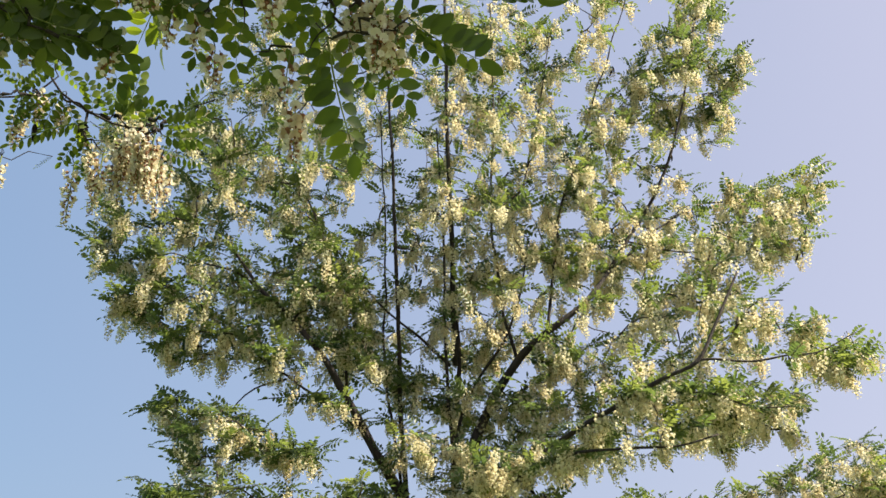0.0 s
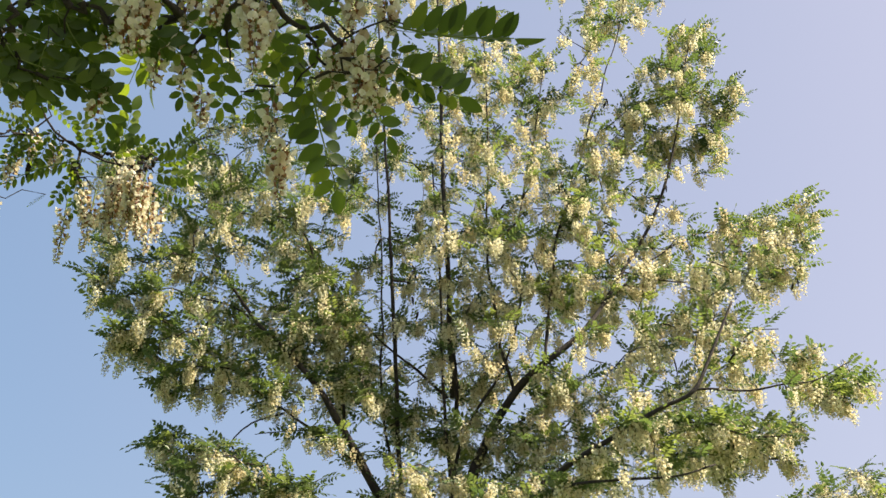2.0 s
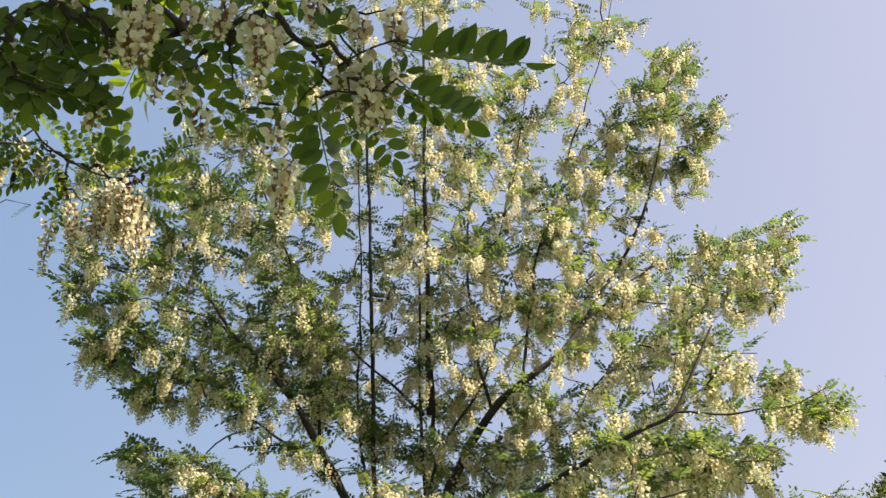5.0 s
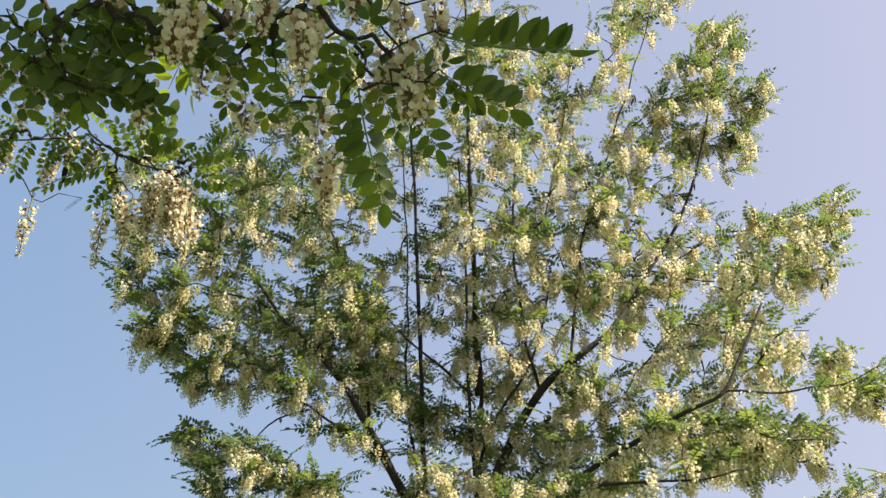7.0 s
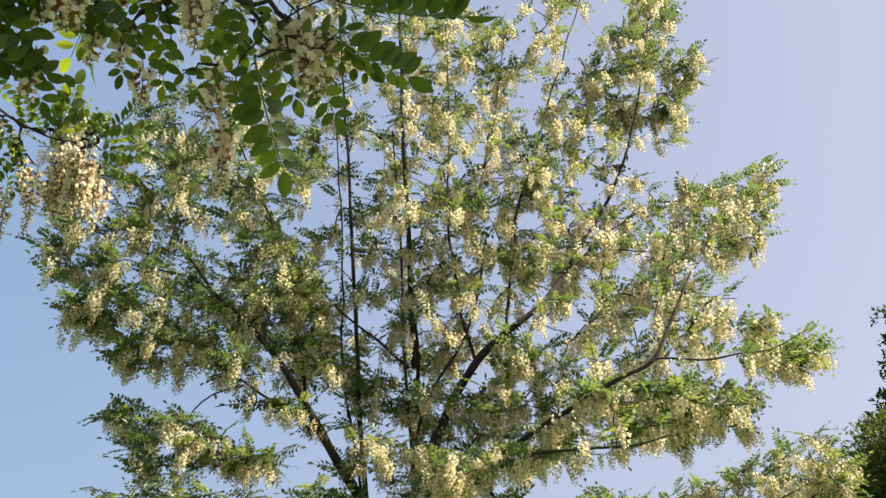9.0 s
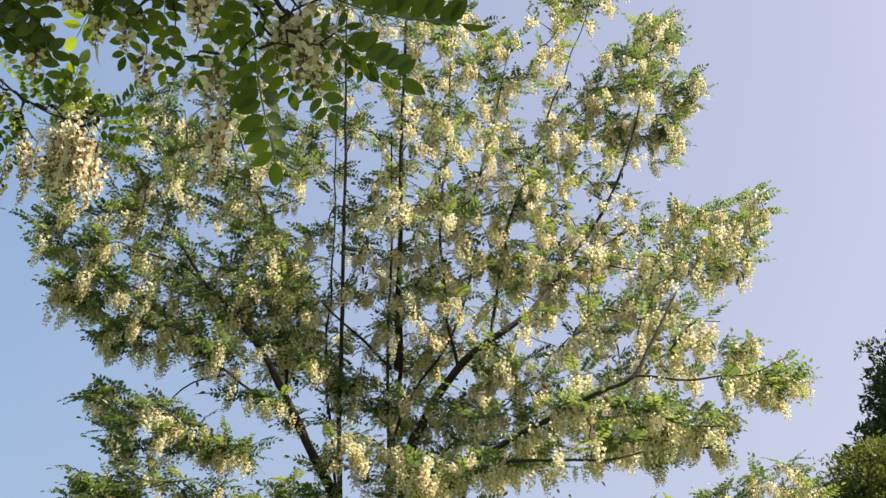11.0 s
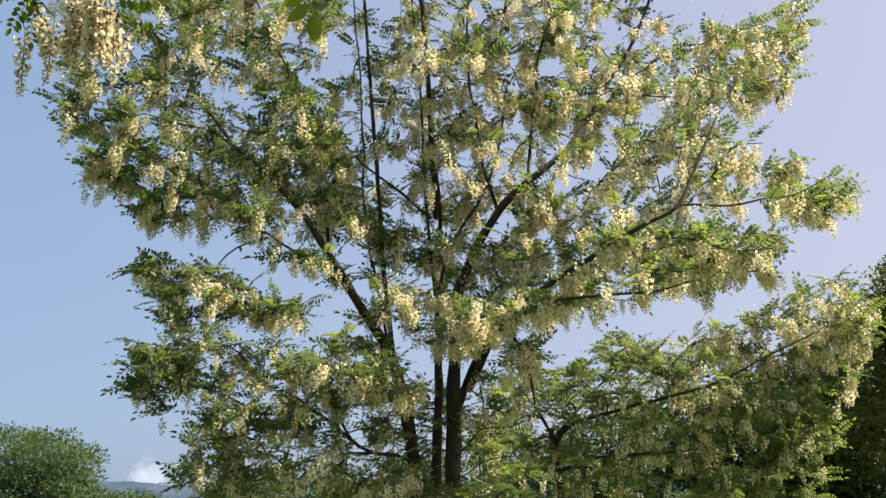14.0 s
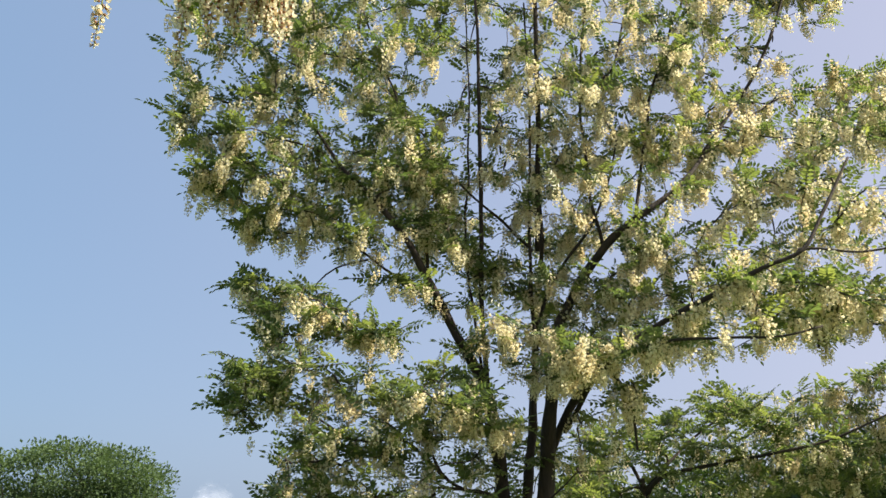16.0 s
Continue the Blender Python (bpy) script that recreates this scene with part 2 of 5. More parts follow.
def flower_spots(count, rng, big=0.19):
    """Where the flowers of a hanging cluster one unit long sit: pose for each, the tip in bud."""
    out = []
    turn = rng.uniform(0, 6)
    for k in range(count):
        u = 0.12 + 0.88 * (k / count) ** 0.92
        turn += 2.4 + rng.uniform(-0.4, 0.4)
        side = np.array((math.cos(turn), math.sin(turn), 0))
        drop = rng.uniform(-1.1, -0.2)
        size = big * (1.0 - 0.55 * max(0.0, u - 0.55) / 0.45) * rng.uniform(0.85, 1.12)
        at = np.array((0, 0, -u)) + side * 0.055 * (1.2 - u)
        out.append(frame_of(at, side + (0, 0, drop), (side[0] * 0.3, side[1] * 0.3, 1), size))
    return out


def raceme_kit(seed, count, bend):
    """A hanging flower cluster one unit long, in few triangles."""
    rng = np.random.default_rng(seed)
    fv, ft, fi = flower_points(False)
    sv, st = tube([(0, 0, 0), (bend * 0.3, 0, -0.5), (bend, 0, -0.97)], [0.014, 0.011, 0.006], 3)
    V, T, I, base = [sv], [st], [np.full(len(st), 2)], len(sv)
    for m in flower_spots(count, rng, 0.215):
        v = fv @ m[:3, :3].T + m[:3, 3]
        v[:, 0] += bend * m[2, 3] ** 2
        V.append(v), T.append(ft + base), I.append(fi)
        base += len(fv)
    return np.concatenate(V), np.concatenate(T), np.concatenate(I)


LEAF_KIT = [leaf_kit(3 + k, (5, 6, 6, 7)[k], (0.10, 0.28, 0.18, 0.4)[k]) for k in range(4)]
RACEME_KIT = [raceme_kit(20 + k, (16, 17, 14, 16)[k], (0.0, 0.12, -0.1, 0.2)[k]) for k in range(4)]
LEAF_MESHES = [mesh_from("leaf", v, t, [LEAF, STALK], i) for v, t, i in LEAF_KIT]
RACEME_MESHES = [mesh_from("raceme", v, t, [PETAL, CALYX_PALE, STALK], i) for v, t, i in RACEME_KIT]


# ---------------------------------------------------------------- growing a tree
class Tree:
    def __init__(self, name, base, seed, label, group="", share=1.0):
        self.share = share
        self.rng = np.random.default_rng(seed)
        self.root = new(name)
        self.root.matrix_basis = Matrix.Translation(base)
        tagged(self.root, label, "tree", group)
        self.base = np.array(base, float)
        self.nodes, self.size, self.tips, self.rich = [], [], [], []

    def limb(self, name, r0, r1, *points):
        line = spline(points, 0.05)
        n = len(line)
        u = np.linspace(0, 1, n)
        radii = r0 + (r1 - r0) * u ** 0.85
        wobble = self.rng.normal(0, 1, (n, 3))
        for _ in range(4):
            wobble[1:-1] = (wobble[:-2] + wobble[1:-1] + wobble[2:]) / 3
        line = line + wobble * ((0.006 if r0 > 0.015 else 0.022) * min(1.0, n / 12) + 0.12 * radii[:, None]) * np.sin(u * np.pi)[:, None]
        if name == "trunk":
            radii = radii * (1 + 0.45 * np.exp(-(line[:, 2] - self.base[2]) / 0.18))
        radii = radii * (1 + 0.09 * np.sin(u * n * 0.9 + self.rng.uniform(0, 6)) * self.rng.uniform(0.3, 1.0, n))
        v, t = tube(line, radii, 14 if r0 > 0.04 else 8 if r0 > 0.012 else 6)
        part(name, mesh_from(name, v, t, [BARK if r0 > 0.012 else TWIG], smooth=True), self.root)
        for k in range(int(n * (0.35 if r0 > 0.02 else 0.1)), n):
            self.nodes.append(line[k]), self.size.append(radii[k])

    def lobe(self, centre, reach, count, rich=1.0):
        """Shoots spread through an ellipsoid of the crown; rich: how much it flowers."""
        count = max(2, round(count * self.share))
        p = self.rng.normal(0, 1, (count * 6, 3))
        p /= np.linalg.norm(p, axis=1)[:, None]
        p *= self.rng.uniform(0.1, 1.0, (count * 6, 1)) ** 0.42
        p *= np.where(self.rng.random((count * 6, 1)) < 0.15, 1.18, 1.0)
        p = np.array(centre) + p * np.array(reach)
        for k in range(count):
            some = p[k * 6 : k * 6 + 6]
            if self.tips:
                gap = np.linalg.norm(some[:, None] - np.array(self.tips[-400:])[None], axis=2).min(1)
                some = some[gap.argmax()][None]
            self.tips.append(some[0])
            self.rich.append(rich)

    def twigs(self, thin=0.0016):
        """Joins each shoot to the nearest wood; keeps the line of every twig."""
        tips = np.array(self.tips)
        nodes, size = list(self.nodes), list(self.size)
        owner = [-1] * len(nodes)
        tree = np.array(nodes)
        near = np.empty(len(tips), int)
        dist = np.empty(len(tips))
        for k, p in enumerate(tips):
            d = np.linalg.norm(tree - p, axis=1)
            near[k] = d.argmin()
            dist[k] = d[near[k]]
        left = np.ones(len(tips), bool)
        self.lines, parent, load = [], [], []
        for _ in range(len(tips)):
            k = int(np.where(left, dist, 1e9).argmin())
            left[k] = False
            a, b = nodes[near[k]], tips[k]
            d = max(dist[k], 0.02)
            n = max(3, int(d / 0.07))
            u = np.linspace(0, 1, n + 1)[:, None]
            mid = (a + b) / 2 + self.rng.normal(0, 0.10 * d, 3) + (0, 0, 0.10 * d)
            line = (1 - u) ** 2 * a + 2 * u * (1 - u) * mid + u * u * b
            line[1:-1] += self.rng.normal(0, 0.006, (n - 1, 3))
            me = len(self.lines)
            self.lines.append((k, line, size[near[k]]))
            parent.append(owner[near[k]]), load.append(1)
            new_nodes = line[1:]
            for q in new_nodes:
                nodes.append(q), size.append(0.01), owner.append(me)
            first = len(nodes) - len(new_nodes)
            e = np.linalg.norm(tips[:, None] - new_nodes[None], axis=2)
            j = e.argmin(1)
            better = e[np.arange(len(tips)), j] * 1.05 < dist
            better &= left
            near[better] = first + j[better]
            dist[better] = e[np.arange(len(tips)), j][better]
        for me in range(len(load) - 1, -1, -1):
            if parent[me] >= 0:
                load[parent[me]] += load[me]
        V, T, base = [], [], 0
        for (k, line, most), n in zip(self.lines, load):
            r = min(thin * (n ** 0.55) + 0.0012, most * 0.85)
            v, t = tube(line, np.linspace(r, thin, len(line)), 5 if r > 0.005 else 4)
            V.append(v), T.append(t + base)
            base += len(v)
        ob = part("twigs", mesh_from("twigs", np.concatenate(V), np.concatenate(T), [TWIG], smooth=True), self.root)
        tagged(ob, kind="stuff")

    def spread(self, name, plural, meshes, kit, mats, matrices, keep):
        """The pieces that come nearest in plan as parts, the rest as one mesh."""
        matrices = sorted(matrices, key=lambda m: m[1, 3])
        for k, m in enumerate(matrices[:keep]):
            ob = part(name, meshes[k % len(meshes)], self.root)
            ob.matrix_basis = Matrix(m.tolist())
        if len(matrices) > keep:
            tagged(part(plural, bake(plural, kit, mats, matrices[keep:]), self.root), kind="stuff")

    @staticmethod
    def along(line, d):
        """The place d metres back from the end of a twig."""
        for a, b in zip(line[::-1], line[-2::-1]):
            s = np.linalg.norm(b - a)
            if d <= s:
                return a + (b - a) * d / (s + 1e-9)
            d -= s
        return line[0]

    def locust_foliage(self, leaves, racemes, leaf_size, raceme_size, keep=300):
        rng = self.rng
        axis = np.mean([p for p in self.tips], axis=0)
        lm, rm = [], []
        for k, line, _ in self.lines:
            tip = line[-1]
            out = unit((tip - axis) * (1, 1, 0.25))
            turn = rng.uniform(0, 6.28)
            if self.rich[k] < 0:
                continue
            flat = unit(out * (1, 1, 0) + rng.normal(0, 0.25, 3) * (1, 1, 0))
            across = unit(np.cross(flat, (0, 0, 1)))
            for j in range(rng.poisson(leaves * (1.25 - 0.33 * min(self.rich[k], 1.8)))):
                turn += 2.4 + rng.uniform(-0.5, 0.5)
                at = self.along(line, rng.uniform(0, 0.14) ** 1.0)
                side = flat * (0.45 + 0.8 * math.cos(turn)) + across * math.sin(turn)
                lift = rng.normal(0.32, 0.38)
                face = unit(np.array((0, 0, 1)) + 0.3 * flat + rng.normal(0, 0.5, 3))
                lm.append(frame_of(at, unit(unit(side) + (0, 0, lift)), face, rng.uniform(0.7, 1.2) * leaf_size))
            for j in range(rng.poisson(racemes * self.rich[k])):
                at = self.along(line, rng.uniform(0.0, 0.16)) + rng.normal(0, 0.022, 3) * (1, 1, 0.6)
                size = rng.uniform(0.65, 1.15) * raceme_size
                lean = rng.normal(0, 0.15, 3) - 0.10 * flat
                rm.append(frame_of(at, unit(np.cross((0, 0, 1), rng.normal(0, 1, 3)) + lean * 0.4), unit(np.array((0, 0, 1)) + lean), size))
        self.spread("leaf", "leaves", LEAF_MESHES, LEAF_KIT, [LEAF, STALK], lm, keep)
        self.spread("raceme", "racemes", RACEME_MESHES, RACEME_KIT, [PETAL, CALYX_PALE, STALK], rm, keep)

    def plain_foliage(self, count, size, mat, reach, flat=0.5):
        """Single oval leaves in clumps round the shoots."""
        rng = self.rng
        v, t = np.array([(0, 0, 0), (-0.27, 0.45, 0.06), (0, 1.0, -0.05), (0.27, 0.45, 0.06)]), np.array([(0, 2, 1), (0, 3, 2)])
        ms = []
        for tip in self.tips:
            way = unit(tip - np.mean(self.tips, axis=0) + (0, 0, 0.4))
            for j in range(rng.poisson(count)):
                off = np.clip(rng.normal(0, 1, 3), -1.7, 1.7) * reach * (1, 1, flat)
                ms.append(frame_of(tip + off, unit(rng.normal(0, 1, 3) + way * 0.8 + unit(off)), unit(np.array((0, 0, 1)) + rng.normal(0, 0.5, 3)), size * rng.uniform(0.6, 1.25)))
        tagged(part("leaves", bake("leaves", [(v, t, np.zeros(2, int))], [mat], ms), self.root), kind="stuff")


# ---------------------------------------------------------------- ground and distance
def ground_mesh():
    m, n, l, p = material("meadow")
    a, b = n.new("ShaderNodeTexNoise"), n.new("ShaderNodeTexNoise")
    c = n.new("ShaderNodeTexCoord")
    a.inputs["Scale"].default_value, a.inputs["Detail"].default_value = 0.6, 8
    b.inputs["Scale"].default_value, b.inputs["Detail"].default_value = 25, 5
    mix = n.new("ShaderNodeMix")
    mix.data_type = "FLOAT"
    mix.inputs[0].default_value = 0.5
    for k, s in ((2, a), (3, b)):
        l.new(c.outputs["Object"], s.inputs["Vector"])
        l.new(s.outputs["Fac"], mix.inputs[k])
    l.new(ramp(n, l, mix.outputs[0], (0.35, (0.045, 0.075, 0.02)), (0.5, (0.08, 0.12, 0.03)), (0.68, (0.16, 0.15, 0.07))), p.inputs["Base Color"])
    p.inputs["Roughness"].default_value = 0.95
    g = np.linspace(-1, 1, 81)
    g = np.sign(g) * np.abs(g) ** 3 * 4000
    x, y = np.meshgrid(g, g)
    z = 0.04 * np.sin(x * 0.7) * np.cos(y * 0.6) * (np.hypot(x, y) < 60) - 0.02
    v = np.stack([x, y, z], 2).reshape(-1, 3)
    i = (np.arange(80)[:, None] * 81 + np.arange(80)[None]).ravel()
    t = np.concatenate([np.stack([i, i + 1, i + 82], 1), np.stack([i, i + 82, i + 81], 1)])
    return mesh_from("ground", v, t, [m], smooth=True)


tagged(new("ground", ground_mesh()), "rough green meadow grass under the trees", "ground", kind="structure")


def hill_mesh(far, low, high, seed, mat):
    """A wooded ridge across the view, with its near slope."""
    rng = np.random.default_rng(seed)
    n, rows = 240, 14
    ang = np.linspace(-1.0, 1.0, n)
    top = np.full(n, 0.0)
    for f, s in ((2, 0.45), (5, 0.2), (11, 0.10), (27, 0.05), (60, 0.03)):
        top += s * np.sin(ang * f * 2.2 + rng.uniform(0, 6))
    top = low + (high - low) * (0.62 + 0.5 * top)
    u = np.linspace(0, 1, rows)
    v = []
    for r in u:
        d = far * (0.78 + 0.22 * r)
        z = top * r ** 1.3 * (1 + 0.10 * rng.normal(0, 1, n) * (0.15 if r == 1 else 0.3)) - 3
        v.append(np.stack([d * np.sin(ang), d * np.cos(ang), z], 1))
    v = np.concatenate(v)
    i = (np.arange(rows - 1)[:, None] * n + np.arange(n - 1)[None]).ravel()
    t = np.concatenate([np.stack([i, i + 1, i + n + 1], 1), np.stack([i, i + n + 1, i + n], 1)])
    return mesh_from("hill", v, t, [mat], smooth=True)


# the blue of the distant air is painted into the ridge's base colour
hm, hn, hl, hp = material("haze_tinted_wood")
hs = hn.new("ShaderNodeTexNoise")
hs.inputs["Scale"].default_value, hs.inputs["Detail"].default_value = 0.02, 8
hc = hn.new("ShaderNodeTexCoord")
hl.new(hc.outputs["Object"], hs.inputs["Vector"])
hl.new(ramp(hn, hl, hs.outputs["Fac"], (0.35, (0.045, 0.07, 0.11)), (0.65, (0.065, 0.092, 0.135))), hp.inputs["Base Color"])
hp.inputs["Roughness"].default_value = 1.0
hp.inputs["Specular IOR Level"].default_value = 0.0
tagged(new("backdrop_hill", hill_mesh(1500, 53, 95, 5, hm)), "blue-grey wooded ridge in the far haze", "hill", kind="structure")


def cloud_mesh(x, y, z, wide, high, seed):
    """A cumulus: one billowing heap with a level base."""
    bm = bmesh.new()
    bmesh.ops.create_icosphere(bm, subdivisions=5, radius=1.0)
    for v in bm.verts:
        n = v.co.normalized()
        grow, size = 1.0, 1.7
        for k, s in enumerate((0.14, 0.14, 0.06, 0.012)):
            grow += s * (0.9 - 2.0 * abs(noise.noise(n * size + Vector((seed, 3 * k, 0)))))
            size *= 2.1
        v.co = Vector((n.x * wide * 0.40, n.y * wide * 0.3, n.z * high)) * grow
        v.co.z = max(v.co.z, -0.12 * high)
        v.co += Vector((x, y, z))
    me = bpy.data.meshes.new("cloud")
    bm.to_mesh(me)
    bm.free()
    for p in me.polygons:
        p.use_smooth = True
    return me


def cloud_material(name, clear):
    """Vapour that glows in place of sunlight; clear: how much of the sky shows through."""
    m, n, l, p = material(name)
    p.inputs["Base Color"].default_value = (0.07, 0.08, 0.09, 1)
    p.inputs["Roughness"].default_value = 1.0
    p.inputs["Specular IOR Level"].default_value = 0.0
    # emission stands in for the sunlit white; the base is nearly black
    p.inputs["Emission Color"].default_value = (0.72, 0.80, 0.95, 1)
    p.inputs["Emission Strength"].default_value = 0.46
    # the vapour thins out towards its ragged rim
    c, ragged = n.new("ShaderNodeTexCoord"), n.new("ShaderNodeTexNoise")
    ragged.inputs["Scale"].default_value, ragged.inputs["Detail"].default_value = 3.5, 5
    l.new(c.outputs["Generated"], ragged.inputs["Vector"])
    off, far = n.new("ShaderNodeVectorMath"), n.new("ShaderNodeVectorMath")
    off.operation, far.operation = "MULTIPLY_ADD", "LENGTH"
    off.inputs[1].default_value, off.inputs[2].default_value = (2.0, 0.0, 1.25), (-1.0, 0.0, -0.25)
    l.new(c.outputs["Generated"], off.inputs[0])
    l.new(off.outputs[0], far.inputs[0])
    wave, thin = n.new("ShaderNodeMath"), n.new("ShaderNodeMapRange")
    wave.operation = "MULTIPLY_ADD"
    wave.inputs[1].default_value = 0.9
    l.new(ragged.outputs["Fac"], wave.inputs[0])
    l.new(far.outputs["Value"], wave.inputs[2])
    thin.interpolation_type = "SMOOTHSTEP"
    thin.inputs["From Min"].default_value, thin.inputs["From Max"].default_value = 0.55, 1.28
    thin.inputs["To Min"].default_value, thin.inputs["To Max"].default_value = clear, 1.0
    l.new(wave.outputs[0], thin.inputs["Value"])
    t, mix = n.new("ShaderNodeBsdfTransparent"), n.new("ShaderNodeMixShader")
    l.new(thin.outputs[0], mix.inputs[0])
    l.new(p.outputs[0], mix.inputs[1])
    l.new(t.outputs[0], mix.inputs[2])
    l.new(mix.outputs[0], n["Material Output"].inputs[0])
    return m


CLOUD, WISP = cloud_material("cloud_white", 0.35), cloud_material("cloud_wisp", 0.72)
for x_, z_, wide_, high_, mat_, label_ in (
    (-652, 112, 140, 76, CLOUD, "small white cumulus cloud low over the ridge"),
    (-419, 112, 96, 36, CLOUD, "small white cumulus cloud low over the ridge"),
    (-1360, 420, 200, 44, WISP, "faint white wisp of cloud in the blue sky"),
):
    cloud = new("backdrop_cloud", cloud_mesh(x_, 2500, z_, wide_, high_, 7))
    cloud.data.materials.append(mat_)
    tagged(cloud, label_, "cloud", kind="structure")

# ---------------------------------------------------------------- the flowering locust tree
tree = Tree("black_locust_tree", (0.12, 7.0, 0.0), 11, "tall black locust with several dark stems, full of hanging cream flowers", "black locust trees", 0.82)
tree.limb("trunk", 0.17, 0.12, (0.16, 7.00, -0.05), (0.16, 7.00, 0.30), (0.17, 7.00, 0.70))
tree.limb("stem", 0.078, 0.009, (0.12, 7.00, 0.40), (0.03, 7.00, 1.20), (0.06, 7.00, 1.78), (0.02, 7.00, 2.11), (-0.04, 6.95, 2.49), (-0.13, 6.90, 2.83), (-0.39, 6.75, 3.26), (-0.60, 6.55, 3.56), (-0.73, 6.45, 3.76), (-1.01, 6.40, 4.06), (-1.17, 6.40, 4.20), (-1.40, 6.40, 4.51))
tree.limb("stem", 0.06, 0.01, (0.16, 7.10, 0.40), (0.15, 7.10, 1.20), (0.16, 7.10, 1.79), (0.18, 7.15, 2.24), (0.20, 7.20, 2.72), (0.21, 7.25, 3.23), (0.22, 7.30, 3.76), (0.23, 7.30, 4.07), (0.18, 7.35, 4.68))
tree.limb("stem", 0.09, 0.013, (0.20, 6.95, 0.40), (0.26, 6.95, 1.20), (0.28, 6.95, 1.78), (0.29, 6.95, 2.16), (0.30, 6.90, 2.68), (0.33, 6.90, 3.23), (0.46, 6.90, 3.60), (0.61, 6.75, 3.82), (0.79, 6.65, 4.00), (1.11, 6.65, 4.27), (1.36, 6.80, 4.63))
tree.limb("limb", 0.0186, 0.005, (1.32, 7.10, 4.61), (1.55, 7.15, 5.00), (1.80, 7.20, 5.43), (1.99, 7.20, 5.87), (2.14, 7.20, 6.46), (2.25, 7.20, 7.03), (2.36, 7.20, 7.47))
tree.limb("limb", 0.0211, 0.0062, (-0.12, 6.92, 2.83), (-0.17, 7.10, 3.28), (-0.20, 7.10, 3.57), (-0.23, 6.90, 4.11), (-0.27, 6.75, 4.67), (-0.31, 6.70, 5.27), (-0.37, 6.75, 5.96), (-0.43, 6.80, 6.66), (-0.50, 6.90, 7.46))
tree.limb("limb", 0.0124, 0.0043, (-0.15, 6.92, 2.89), (-0.25, 7.10, 3.48), (-0.32, 7.00, 3.88), (-0.36, 6.80, 4.79), (-0.40, 6.75, 5.34), (-0.44, 6.80, 5.94))
tree.limb("limb", 0.0223, 0.0062, (0.20, 7.25, 3.97), (0.17, 7.00, 4.33), (0.15, 6.80, 4.80), (0.11, 6.70, 5.43), (0.08, 6.70, 6.00), (0.06, 6.80, 6.79), (0.02, 6.90, 7.86), (-0.03, 7.10, 9.18))
tree.limb("limb", 0.0174, 0.0062, (0.20, 7.18, 2.72), (0.19, 7.12, 3.26), (0.14, 7.00, 3.72), (0.11, 6.85, 4.18), (0.09, 6.75, 4.73), (0.05, 6.75, 5.25), (0.01, 6.80, 5.79))
tree.limb("limb", 0.0136, 0.0043, (0.64, 6.90, 3.91), (0.53, 6.80, 4.31), (0.44, 6.75, 4.93), (0.46, 6.70, 5.59), (0.45, 6.70, 6.22), (0.43, 6.70, 6.96))
tree.limb("limb", 0.0186, 0.0062, (0.31, 6.92, 2.80), (0.22, 6.95, 3.34), (0.33, 6.90, 3.69), (0.53, 6.75, 3.99), (0.64, 6.65, 4.30), (0.69, 6.60, 4.59))
tree.limb("limb", 0.0124, 0.0037, (0.46, 6.75, 5.02), (0.68, 6.90, 5.30), (0.78, 7.00, 5.72), (0.86, 7.05, 6.19), (0.97, 7.10, 6.92))
tree.limb("limb", 0.0136, 0.0037, (0.88, 7.00, 4.17), (1.03, 7.20, 5.26), (1.20, 7.25, 5.87), (1.35, 7.30, 6.36), (1.51, 7.30, 6.90), (1.69, 7.30, 7.46), (1.83, 7.30, 8.13))
tree.limb("limb", 0.0087, 0.0031, (1.08, 7.20, 5.42), (1.38, 7.30, 6.07), (1.69, 7.35, 6.52), (1.98, 7.40, 7.23))
tree.limb("limb", 0.0136, 0.0037, (-0.58, 6.90, 3.54), (-0.60, 6.88, 3.83), (-0.70, 6.95, 4.29), (-0.88, 7.00, 4.91), (-1.03, 7.05, 5.33), (-1.23, 7.10, 5.78), (-1.41, 7.15, 6.42), (-1.56, 7.20, 7.05))
tree.limb("limb", 0.0124, 0.0037, (0.16, 7.20, 3.95), (-0.13, 7.00, 4.14), (-0.42, 6.80, 4.33), (-0.68, 6.70, 4.64), (-0.90, 6.60, 4.86))
tree.limb("limb", 0.0112, 0.0037, (-1.09, 6.85, 4.24), (-1.35, 6.60, 4.38), (-1.60, 6.40, 4.39), (-1.80, 6.30, 4.43), (-1.92, 6.25, 4.34))
tree.limb("limb", 0.0087, 0.0031, (-1.13, 7.10, 5.41), (-1.46, 6.90, 5.34), (-1.64, 6.70, 5.28), (-1.81, 6.60, 5.42))
tree.limb("limb", 0.0124, 0.0037, (-0.43, 6.75, 3.32), (-0.62, 6.60, 3.41), (-0.92, 6.50, 3.58), (-1.12, 6.50, 3.73), (-1.30, 6.40, 3.86), (-1.59, 6.30, 3.86))
tree.limb("limb", 0.0074, 0.0025, (-0.97, 6.60, 3.63), (-1.15, 6.50, 3.53), (-1.25, 6.45, 3.43), (-1.34, 6.40, 3.31), (-1.60, 6.40, 3.27))
tree.limb("limb", 0.0056, 0.0025, (-0.79, 6.70, 3.54), (-0.97, 6.60, 3.51), (-1.14, 6.50, 3.45))
tree.limb("limb", 0.031, 0.0074, (0.32, 7.00, 2.48), (0.47, 6.90, 2.83), (0.62, 6.05, 2.94), (0.89, 5.75, 3.11), (1.10, 5.60, 3.21), (1.35, 5.50, 3.35), (1.55, 5.45, 3.45), (1.69, 5.50, 3.69), (1.89, 5.60, 4.08))
